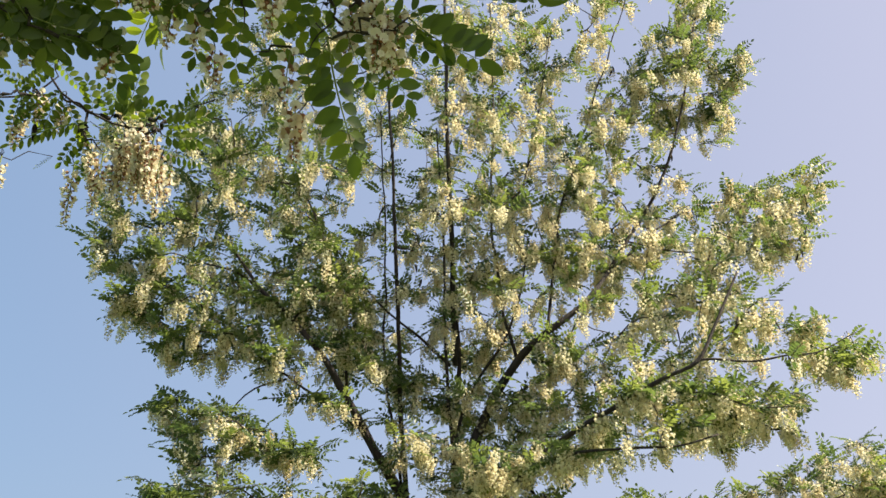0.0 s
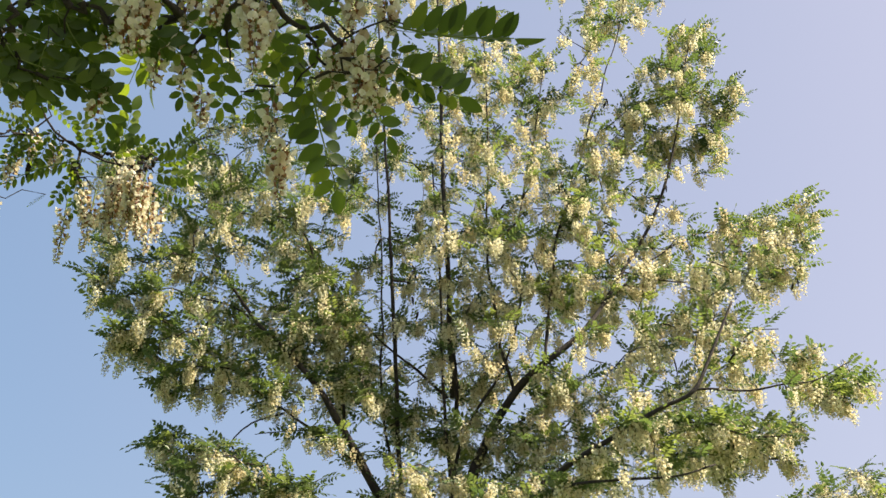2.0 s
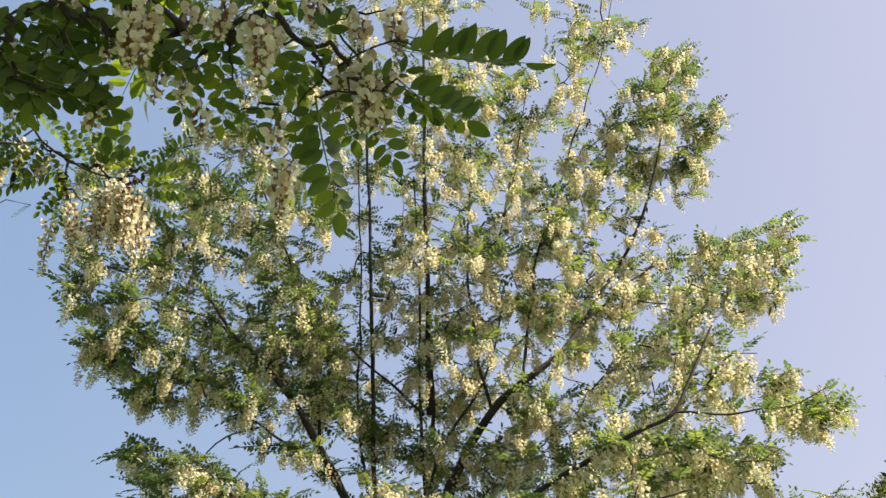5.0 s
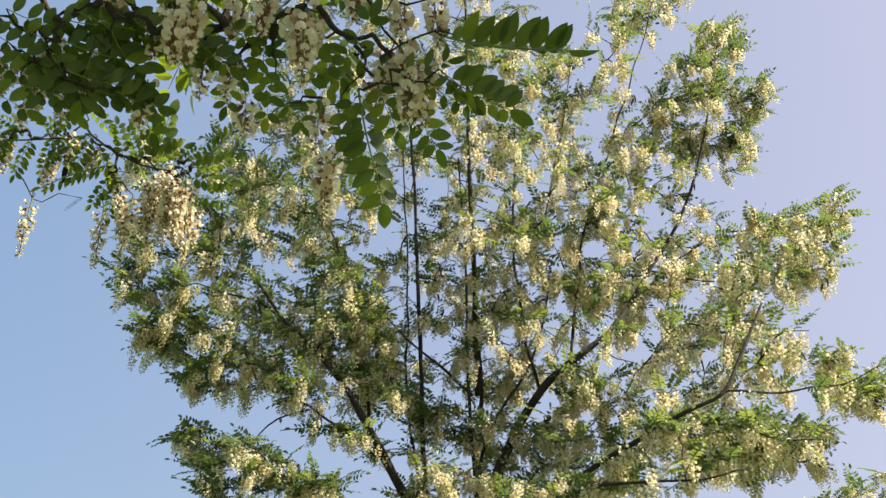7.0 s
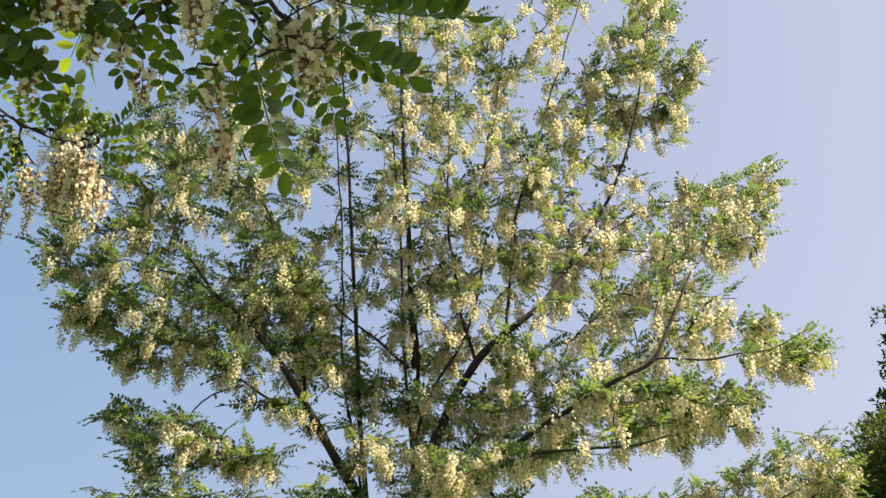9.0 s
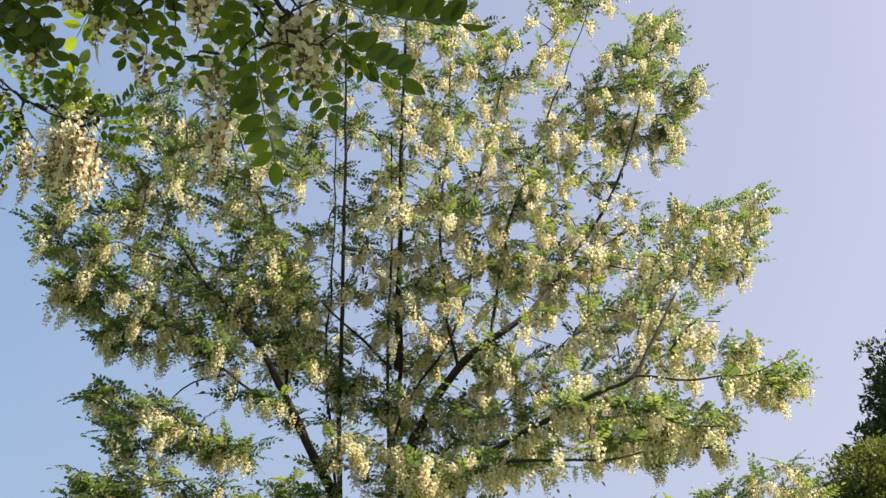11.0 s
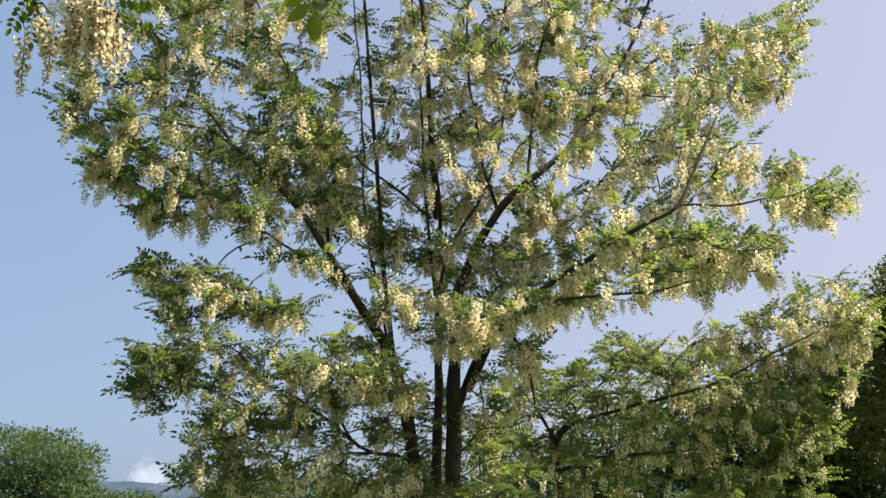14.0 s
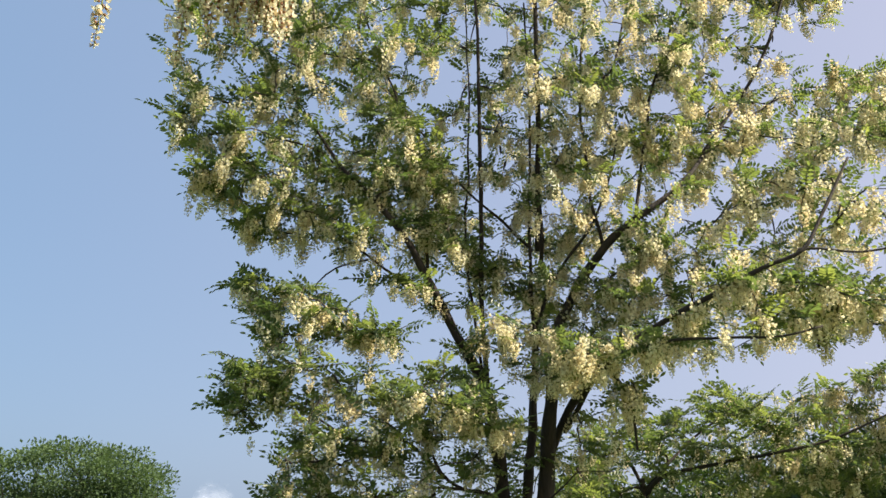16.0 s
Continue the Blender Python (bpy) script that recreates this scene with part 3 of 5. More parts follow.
tree.limb("limb", 0.0087, 0.0031, (1.34, 5.90, 3.40), (1.63, 5.65, 3.32), (1.87, 5.55, 3.22), (2.13, 5.50, 3.21))
tree.limb("limb", 0.0087, 0.0031, (1.64, 5.80, 3.57), (2.02, 5.75, 3.58), (2.34, 5.75, 3.62), (2.64, 5.75, 3.76))
tree.limb("limb", 0.0186, 0.005, (0.41, 7.00, 2.61), (0.60, 6.60, 2.94), (0.79, 5.70, 2.94), (1.09, 5.50, 2.94), (1.39, 5.40, 2.94), (1.62, 5.40, 3.01))
tree.limb("limb", 0.0124, 0.0037, (0.35, 6.95, 3.00), (0.60, 7.10, 3.32), (0.83, 7.30, 3.63), (1.10, 7.40, 3.84), (1.34, 7.50, 4.20))
tree.limb("limb", 0.0124, 0.0037, (1.35, 7.10, 4.66), (1.77, 7.30, 5.12), (2.09, 7.40, 5.39), (2.31, 7.45, 5.51), (2.86, 7.50, 5.62), (3.18, 7.50, 5.57))
tree.limb("limb", 0.0074, 0.0031, (1.55, 7.15, 5.00), (1.89, 7.10, 4.91), (2.34, 7.10, 4.95), (2.70, 7.10, 5.01))
tree.limb("limb", 0.0161, 0.005, (0.10, 6.95, 2.08), (-0.10, 6.80, 2.16), (-0.25, 6.80, 2.18), (-0.40, 6.70, 2.26), (-0.51, 6.60, 2.47), (-0.60, 6.50, 2.63), (-0.80, 6.40, 2.72))
tree.limb("limb", 0.0136, 0.0043, (-0.36, 6.70, 2.23), (-0.65, 6.55, 2.42), (-0.92, 6.40, 2.40), (-1.20, 6.30, 2.52), (-1.58, 6.20, 2.60))
tree.limb("limb", 0.0112, 0.0037, (-0.25, 6.80, 2.18), (-0.57, 6.60, 2.14), (-0.85, 6.50, 2.02), (-1.08, 6.40, 1.97))
tree.limb("limb", 0.0124, 0.0074, (0.38, 6.90, 2.95), (0.64, 6.50, 2.92), (0.75, 6.30, 2.65), (0.78, 6.25, 2.42))
tree.limb("limb", 0.0062, 0.0025, (-0.11, 6.90, 2.48), (-0.22, 6.50, 2.32), (-0.38, 6.20, 2.25), (-0.53, 6.00, 2.09))
tree.limb("limb", 0.0074, 0.0025, (0.29, 6.95, 2.14), (0.40, 6.60, 2.24), (0.47, 6.40, 2.28), (0.63, 6.20, 2.28))
tree.limb("limb", 0.0062, 0.0025, (0.21, 7.00, 1.96), (0.38, 6.70, 2.05), (0.55, 6.50, 2.11), (0.72, 6.40, 2.12))
tree.lobe((-1.89, 6.65, 4.52), (0.43, 0.50, 0.43), 36, 0.95)
tree.lobe((-1.60, 6.65, 4.15), (0.46, 0.60, 0.33), 38, 0.95)
tree.lobe((-1.84, 6.45, 4.11), (0.28, 0.40, 0.19), 11, 0.9)
tree.lobe((-1.62, 7.25, 5.91), (0.54, 0.80, 0.67), 42, 0.95)
tree.lobe((-1.45, 7.05, 5.07), (0.58, 0.80, 0.48), 46, 0.95)
tree.lobe((-0.88, 7.05, 5.19), (0.53, 0.90, 0.58), 46, 1.0)
tree.lobe((-0.85, 6.85, 4.43), (0.49, 0.70, 0.36), 46, 1.0)
tree.lobe((-0.86, 7.45, 6.57), (0.76, 1.00, 0.70), 46, 1.0)
tree.lobe((-1.35, 7.45, 7.57), (0.87, 1.00, 0.70), 46, 1.0)
tree.lobe((0.03, 7.45, 7.34), (0.91, 1.10, 0.79), 57, 1.6)
tree.lobe((0.43, 7.15, 5.69), (0.55, 0.90, 0.60), 53, 1.6)
tree.lobe((0.38, 6.95, 4.88), (0.56, 0.70, 0.32), 49, 1.6)
tree.lobe((1.20, 7.45, 6.45), (0.49, 0.70, 0.76), 38, 1.6)
tree.lobe((0.93, 7.15, 5.28), (0.63, 0.80, 0.44), 53, 1.6)
tree.lobe((1.28, 7.15, 4.89), (0.53, 0.70, 0.34), 42, 1.6)
tree.lobe((2.42, 7.45, 7.50), (0.27, 0.30, 0.27), 19, 1.3)
tree.lobe((2.20, 7.45, 7.08), (0.34, 0.40, 0.34), 27, 1.3)
tree.lobe((1.95, 7.55, 6.53), (0.31, 0.40, 0.25), 27, 1.3)
tree.lobe((2.45, 7.45, 6.42), (0.16, 0.30, 0.40), 21, 1.2)
tree.lobe((2.72, 7.45, 6.88), (0.18, 0.30, 0.16), 13, 1.6)
tree.lobe((2.82, 6.45, 3.87), (0.16, 0.30, 0.16), 8, 1.0)
tree.lobe((1.92, 7.55, 7.87), (0.42, 0.30, 0.30), 10, 1.6)
tree.lobe((1.59, 7.55, 7.79), (0.24, 0.30, 0.36), 8, 1.6)
tree.lobe((2.13, 7.55, 5.46), (0.58, 0.50, 0.24), 28, 1.6)
tree.lobe((2.88, 7.65, 5.61), (0.41, 0.50, 0.18), 25, 1.6)
tree.lobe((2.93, 7.45, 5.22), (0.24, 0.40, 0.24), 15, 1.6)
tree.lobe((2.01, 6.85, 4.55), (0.51, 0.60, 0.33), 38, 1.6)
tree.lobe((2.43, 7.25, 4.97), (0.35, 0.50, 0.25), 19, 1.6)
tree.lobe((2.33, 6.45, 4.01), (0.37, 0.50, 0.20), 23, 1.6)
tree.lobe((2.70, 6.45, 3.82), (0.20, 0.30, 0.15), 13, 1.0)
tree.lobe((1.70, 6.65, 4.07), (0.57, 0.70, 0.33), 30, 1.6)
tree.lobe((2.01, 6.35, 3.52), (0.63, 0.60, 0.27), 28, 1.6)
tree.lobe((2.37, 6.25, 3.41), (0.21, 0.40, 0.21), 11, 1.6)
tree.lobe((1.37, 6.65, 3.57), (0.51, 0.70, 0.26), 19, 1.6)
tree.lobe((1.06, 7.05, 4.19), (0.41, 0.70, 0.27), 17, 1.6)
tree.lobe((0.33, 6.95, 4.23), (0.36, 0.70, 0.27), 30, 1.6)
tree.lobe((-0.01, 7.45, 4.69), (0.29, 0.60, 0.29), 11, 1.6)
tree.lobe((-0.27, 7.35, 4.26), (0.38, 0.60, 0.28), 23, 1.0)
tree.lobe((-0.66, 6.95, 3.94), (0.31, 0.60, 0.22), 17, 1.0)
tree.lobe((-1.29, 6.75, 3.90), (0.42, 0.50, 0.20), 27, 0.95)
tree.lobe((-1.69, 6.55, 3.34), (0.17, 0.35, 0.17), 11, 0.95)
tree.lobe((-1.31, 6.45, 3.18), (0.31, 0.40, 0.14), 17, 0.95)
tree.lobe((-0.82, 6.45, 3.04), (0.16, 0.30, 0.07), 6, 1.0)
tree.lobe((0.43, 7.15, 6.47), (0.47, 0.80, 0.47), 34, 1.6)
tree.lobe((-0.17, 7.85, 6.12), (0.33, 0.50, 0.38), 11, 1.0)
tree.lobe((-1.22, 7.45, 8.76), (1.06, 1.10, 0.69), 42, 1.0)
tree.lobe((0.17, 7.55, 9.12), (1.09, 1.10, 0.83), 49, 1.6)
tree.lobe((1.47, 7.55, 8.70), (0.57, 0.80, 0.69), 27, 1.6)
tree.lobe((-1.15, 8.55, 6.37), (1.19, 0.70, 0.95), 27, 1.0)
tree.lobe((0.81, 8.65, 6.80), (1.22, 0.70, 1.04), 28, 1.6)
tree.lobe((0.25, 8.45, 4.88), (1.26, 0.70, 0.60), 23, 1.6)
tree.lobe((1.75, 8.25, 4.85), (0.93, 0.70, 0.71), 15, 1.6)
tree.lobe((-1.23, 6.40, 2.75), (0.58, 0.50, 0.21), 49, 0.65)
tree.lobe((-1.57, 6.20, 2.58), (0.21, 0.40, 0.18), 28, 0.25)
tree.lobe((-0.90, 6.50, 2.48), (0.58, 0.60, 0.27), 57, 0.6)
tree.lobe((-0.71, 6.60, 2.03), (0.74, 0.70, 0.29), 66, 0.8)
tree.lobe((-1.19, 6.40, 2.04), (0.27, 0.50, 0.30), 28, 0.25)
tree.lobe((-0.38, 6.60, 2.80), (0.33, 0.40, 0.24), 17, 0.5)
tree.lobe((-0.05, 6.90, 2.41), (0.25, 0.40, 0.29), 17, 0.4)
tree.lobe((-0.36, 6.30, 2.64), (0.30, 0.50, 0.19), 23, 1.0)
tree.lobe((0.01, 6.60, 3.11), (0.30, 0.50, 0.15), 19, 1.5)
tree.lobe((0.36, 6.05, 2.92), (0.20, 0.30, 0.14), 18, 2.0)
tree.lobe((0.87, 6.30, 3.05), (0.42, 0.50, 0.13), 26, 1.3)
tree.lobe((0.69, 6.20, 2.72), (0.13, 0.30, 0.15), 11, 1.6)
tree.lobe((-1.53, 6.30, 3.09), (0.14, 0.30, 0.17), 11, 1.0)
tree.lobe((-1.17, 6.30, 3.13), (0.23, 0.40, 0.13), 15, 1.0)
tree.lobe((-0.77, 6.30, 3.07), (0.15, 0.30, 0.08), 8, 1.0)
tree.lobe((-0.11, 6.30, 2.58), (0.21, 0.30, 0.15), 13, 1.0)
tree.lobe((0.39, 6.90, 3.52), (0.30, 0.50, 0.23), 19, 1.0)
tree.lobe((1.05, 6.70, 3.47), (0.58, 0.70, 0.27), 19, 1.0)
tree.lobe((1.47, 6.30, 3.29), (0.59, 0.60, 0.22), 17, 1.0)
tree.lobe((1.96, 6.10, 3.25), (0.35, 0.50, 0.21), 11, 1.0)
tree.lobe((-0.17, 6.60, 1.87), (0.46, 0.70, 0.19), 20, 0.7)
tree.lobe((0.58, 6.90, 2.52), (0.20, 0.40, 0.18), 10, 0.8)
tree.lobe((-0.18, 7.60, 2.07), (0.45, 0.50, 0.36), 27, 0.3)
tree.lobe((0.61, 7.60, 2.11), (0.32, 0.50, 0.36), 27, 0.2)
tree.lobe((0.28, 7.60, 2.40), (0.32, 0.40, 0.32), 15, 0.2)
tree.lobe((0.05, 6.50, 1.80), (0.27, 0.40, 0.15), 11, 0.2)
tree.lobe((0.47, 6.50, 1.80), (0.23, 0.30, 0.15), 10, 0.2)
tree.lobe((-0.11, 7.20, 3.74), (0.23, 0.30, 0.32), 15, 1.0)
tree.lobe((-0.15, 7.40, 5.27), (0.14, 0.30, 0.25), 8, 1.0)
tree.lobe((1.81, 7.20, 5.91), (0.21, 0.30, 0.31), 8, 1.0)
tree.lobe((1.11, 7.10, 6.97), (0.43, 0.50, 0.32), 17, 1.0)
tree.lobe((2.81, 6.20, 3.69), (0.17, 0.30, 0.11), 8, 1.0)
tree.lobe((-1.90, 6.40, 4.30), (0.15, 0.30, 0.21), 8, 0.9)
tree.lobe((-1.95, 6.60, 5.20), (0.50, 0.50, 0.43), 26, 0.8)
tree.lobe((-1.64, 6.90, 5.77), (0.55, 0.60, 0.45), 27, 0.5)
tree.lobe((-2.25, 6.50, 5.43), (0.27, 0.40, 0.29), 11, 0.8)
tree.lobe((3.04, 7.20, 5.58), (0.26, 0.40, 0.21), 11, 1.0)
tree.lobe((2.77, 6.90, 5.05), (0.25, 0.40, 0.25), 11, 1.0)
tree.lobe((0.85, 5.90, 3.00), (0.28, 0.40, 0.12), 9, 1.5)
tree.lobe((1.32, 5.75, 3.26), (0.37, 0.40, 0.14), 16, 1.5)
tree.lobe((1.23, 5.70, 3.08), (0.33, 0.30, 0.07), 9, 1.4)
tree.lobe((1.75, 5.80, 3.30), (0.26, 0.40, 0.13), 11, 1.4)
tree.lobe((0.57, 6.80, 3.39), (0.21, 0.40, 0.26), 13, 0.8)
tree.lobe((0.85, 6.80, 3.74), (0.30, 0.40, 0.22), 15, 1.0)
tree.lobe((0.33, 6.60, 2.94), (0.18, 0.30, 0.16), 11, 1.6)
tree.lobe((1.90, 7.20, 6.45), (0.59, 0.50, 0.59), 23, 1.4)
tree.lobe((1.38, 7.00, 5.70), (0.45, 0.50, 0.35), 15, 1.4)
tree.lobe((-0.83, 6.50, 4.11), (0.22, 0.35, 0.18), 18, 0.9)
tree.lobe((-0.62, 6.60, 4.33), (0.20, 0.35, 0.20), 16, 1.0)
tree.lobe((-0.56, 6.70, 4.03), (0.20, 0.35, 0.18), 14, 0.9)
tree.lobe((-0.91, 6.40, 3.71), (0.15, 0.35, 0.10), 9, 0.6)
tree.lobe((-0.39, 6.70, 3.78), (0.11, 0.35, 0.14), 8, 0.8)
tree.lobe((-0.54, 6.60, 3.41), (0.16, 0.35, 0.10), 8, 0.8)
tree.lobe((-0.75, 6.50, 3.47), (0.12, 0.35, 0.05), 4, 0.5)
tree.lobe((-0.12, 7.20, 3.75), (0.13, 0.35, 0.24), 10, 0.6)
tree.lobe((0.16, 7.20, 3.65), (0.13, 0.35, 0.19), 10, 0.7)
tree.lobe((0.38, 7.00, 3.89), (0.15, 0.35, 0.17), 9, 1.0)
tree.lobe((0.83, 6.60, 3.82), (0.18, 0.35, 0.10), 8, 0.9)
tree.lobe((0.72, 6.60, 3.38), (0.20, 0.35, 0.14), 10, 1.0)
tree.lobe((-2.29, 6.50, 4.49), (0.14, 0.35, 0.24), 8, 0.9)
tree.lobe((-2.08, 6.50, 4.08), (0.13, 0.35, 0.18), 8, 0.9)
tree.lobe((-1.76, 6.50, 3.82), (0.17, 0.35, 0.11), 8, 0.8)
tree.lobe((-2.50, 6.50, 5.31), (0.12, 0.35, 0.24), 7, 0.9)
tree.lobe((-2.35, 6.50, 4.77), (0.11, 0.35, 0.21), 7, 0.9)
tree.lobe((-2.07, 6.50, 4.07), (0.10, 0.35, 0.10), 5, 0.8)
tree.twigs(0.0027)
tree.locust_foliage(4.4, 3.9, 0.168, 0.138)

pod_v, pod_t = leaflet_points(0.075, 0.009, 6, 0.5, 0.15)
POD = bark_material("dry_pod", (0.012, 0.009, 0.008), (0.03, 0.02, 0.015), 90)
POD_MESH = mesh_from("seed_pod", pod_v, pod_t, [POD], smooth=True)


def seed_pod(owner, at, lean, size=1.0):
    """A dry dark pod of last year, hanging."""
    ob = part("seed_pod", POD_MESH, owner.root, "dry dark brown seed pod")
    ob.matrix_basis = Matrix(frame_of(at, (lean, 0.1, -1), (0.2, -1, 0.3), size).tolist())


seed_pod(tree, (1.55, 7.30, 6.79), 0.3)
seed_pod(tree, (1.55, 7.30, 6.75), -0.4)
seed_pod(tree, (2.92, 7.10, 4.95), 0.2)
seed_pod(tree, (2.89, 7.10, 4.91), -0.3)
seed_pod(tree, (1.98, 7.20, 5.85), 0.1)
seed_pod(tree, (1.60, 7.30, 6.51), 0.5)
seed_pod(tree, (-0.12, 6.80, 4.61), 0.2)
seed_pod(tree, (-0.07, 6.80, 4.49), -0.2)
# ---------------------------------------------------------------- the smaller locust behind
second = Tree("black_locust_tree", (1.15, 9.0, 0.0), 12, "smaller black locust behind, green leaves and a low flowering bough", "black locust trees")
second.limb("trunk", 0.0465, 0.0279, (1.15, 9.00, -0.05), (1.17, 9.00, 1.00), (1.29, 9.00, 1.81), (1.29, 9.00, 2.15), (1.24, 9.00, 2.54))
second.limb("limb", 0.021, 0.006, (1.26, 9.00, 2.35), (1.38, 8.90, 2.54), (1.75, 8.70, 2.65), (2.08, 7.95, 2.68), (2.43, 7.80, 2.77), (2.86, 7.70, 2.98), (3.21, 7.65, 3.14))
second.limb("limb", 0.0186, 0.005, (1.27, 9.00, 2.44), (1.11, 9.10, 2.76), (0.98, 9.20, 2.98), (1.04, 9.20, 3.19))
second.limb("limb", 0.0186, 0.005, (1.28, 9.00, 2.15), (1.59, 8.80, 2.26), (2.03, 8.60, 2.27), (2.45, 8.40, 2.30))
second.limb("limb", 0.0186, 0.005, (1.27, 9.00, 2.44), (1.65, 9.20, 2.87), (2.02, 9.40, 3.17), (2.30, 9.40, 3.38))
second.lobe((1.18, 9.35, 2.82), (0.51, 0.70, 0.28), 18, 0.3)
second.lobe((1.73, 9.25, 2.92), (0.62, 0.80, 0.39), 32, 0.4)
second.lobe((2.09, 9.25, 3.11), (0.34, 0.50, 0.17), 10, 0.3)
second.lobe((2.47, 8.85, 2.98), (0.55, 0.70, 0.33), 30, 1.3)
second.lobe((2.65, 8.75, 3.26), (0.39, 0.40, 0.17), 11, 1.7)
second.lobe((3.00, 8.55, 3.23), (0.30, 0.50, 0.25), 15, 2.0)
second.lobe((3.34, 8.55, 3.39), (0.33, 0.50, 0.22), 11, 1.2)
second.lobe((1.02, 9.35, 2.31), (0.67, 0.80, 0.39), 32, 0.4)
second.lobe((1.67, 9.05, 2.35), (0.77, 0.80, 0.33), 30, 1.1)
second.lobe((2.34, 8.85, 2.45), (0.65, 0.70, 0.33), 22, 1.2)
second.lobe((2.77, 8.65, 2.72), (0.33, 0.50, 0.22), 11, 1.3)
second.lobe((1.06, 9.35, 1.86), (0.84, 0.80, 0.28), 25, 0.3)
second.lobe((2.23, 9.05, 1.98), (1.00, 0.80, 0.28), 32, 0.3)
second.lobe((1.73, 8.95, 2.01), (0.49, 0.50, 0.22), 8, 0.6)
second.lobe((3.71, 8.60, 3.53), (0.32, 0.50, 0.26), 14, 2.6)
second.lobe((3.87, 8.50, 3.37), (0.22, 0.40, 0.26), 9, 2.6)
second.lobe((3.39, 8.60, 3.20), (0.28, 0.40, 0.20), 9, 1.3)
second.lobe((3.79, 8.60, 3.13), (0.23, 0.40, 0.23), 8, 1.2)
second.lobe((0.92, 8.90, 2.70), (0.33, 0.50, 0.33), 11, 0.4)
second.lobe((1.22, 8.90, 2.56), (0.44, 0.50, 0.33), 11, 0.4)
second.lobe((1.29, 9.00, 2.97), (0.33, 0.50, 0.19), 6, 0.3)
second.lobe((1.61, 8.80, 2.90), (0.33, 0.50, 0.27), 5, 0.3)
second.lobe((0.81, 8.80, 2.44), (0.32, 0.40, 0.27), 8, 0.3)
second.lobe((1.93, 8.40, 2.80), (0.47, 0.40, 0.24), 11, 1.0)
second.lobe((2.36, 8.20, 2.83), (0.42, 0.30, 0.23), 18, 0.9)
second.lobe((2.63, 8.20, 2.65), (0.31, 0.40, 0.26), 15, 0.9)
second.lobe((2.17, 8.30, 2.51), (0.52, 0.40, 0.23), 11, 1.0)
second.lobe((2.84, 8.20, 2.43), (0.37, 0.40, 0.24), 12, 0.6)
second.lobe((3.32, 8.00, 3.29), (0.32, 0.30, 0.21), 12, 2.4)
second.lobe((3.56, 7.90, 3.32), (0.16, 0.30, 0.27), 9, 1.7)
second.lobe((1.98, 8.60, 3.17), (0.38, 0.30, 0.14), 9, 0.2)
second.lobe((3.13, 8.40, 2.78), (0.36, 0.40, 0.23), 14, 0.9)
second.lobe((3.34, 8.40, 2.49), (0.26, 0.40, 0.26), 12, 0.7)
second.lobe((2.93, 8.40, 2.31), (0.35, 0.40, 0.23), 14, 0.7)
second.lobe((3.18, 8.50, 2.03), (0.36, 0.40, 0.23), 14, 0.5)
second.lobe((2.65, 8.50, 2.02), (0.35, 0.40, 0.20), 12, 0.5)
second.lobe((3.54, 8.30, 2.91), (0.23, 0.40, 0.23), 9, 1.6)
second.lobe((2.45, 8.50, 2.42), (0.30, 0.40, 0.20), 8, 0.8)
second.lobe((3.63, 8.30, 3.24), (0.26, 0.40, 0.18), 9, 2.2)
second.twigs()
second.locust_foliage(4.4, 2.3, 0.175, 0.138, 120)

# ---------------------------------------------------------------- other trees
dark = Tree("broadleaf_tree", (9.3, 14.6, 0.0), 21, "dark green dense broadleaf tree standing in shade")
dark.limb("trunk", 0.2, 0.12, (9.3, 14.6, -0.05), (9.3, 14.6, 2.0), (9.25, 14.6, 4.0))
dark.limb("limb", 0.09, 0.03, (9.25, 14.6, 3.6), (8.7, 14.5, 4.6), (8.2, 14.4, 5.6))
dark.limb("limb", 0.09, 0.03, (9.25, 14.6, 3.8), (9.5, 14.6, 5.2), (9.6, 14.7, 6.8))
dark.lobe((8.31, 14.50, 6.57), (0.34, 0.70, 0.45), 16, 1.0)
dark.lobe((8.02, 14.30, 5.92), (0.31, 0.70, 0.29), 12, 1.0)
dark.lobe((8.12, 14.30, 5.56), (0.67, 0.90, 0.38), 22, 1.0)
dark.lobe((8.90, 14.50, 6.82), (0.91, 1.20, 0.91), 40, 1.0)
dark.lobe((8.63, 14.30, 5.25), (1.17, 1.20, 0.87), 50, 1.0)
dark.lobe((7.53, 14.00, 5.08), (0.17, 0.40, 0.13), 4, 1.0)
dark.lobe((8.68, 14.30, 4.04), (1.82, 1.40, 1.05), 60, 1.0)
dark.lobe((9.85, 14.60, 7.95), (0.96, 1.00, 0.96), 30, 1.0)
dark.lobe((5.59, 13.60, 2.49), (0.75, 0.80, 0.75), 46, 1.0)
dark.lobe((5.17, 13.60, 2.05), (0.58, 0.70, 0.49), 24, 1.0)
dark.lobe((5.48, 13.60, 1.48), (1.00, 0.70, 0.50), 34, 1.0)
dark.twigs(0.004)
dark.plain_foliage(130, 0.11, LEAF_DARK, 0.15, 0.45)

olive = Tree("broadleaf_tree", (6.9, 12.1, 0.0), 22, "olive-green broadleaf tree in front of a darker one")
olive.limb("trunk", 0.14, 0.08, (6.9, 12.1, -0.05), (6.9, 12.1, 1.2), (6.85, 12.1, 2.3))
olive.limb("limb", 0.06, 0.02, (6.85, 12.1, 2.2), (6.5, 12.0, 3.0), (6.2, 12.0, 3.6))
olive.limb("limb", 0.06, 0.02, (6.85, 12.1, 2.2), (7.2, 12.1, 3.2), (7.4, 12.0, 4.0))
olive.lobe((6.53, 12.00, 4.60), (0.48, 0.80, 0.36), 30, 1.0)
olive.lobe((6.17, 12.00, 4.24), (0.35, 0.70, 0.33), 22, 1.0)
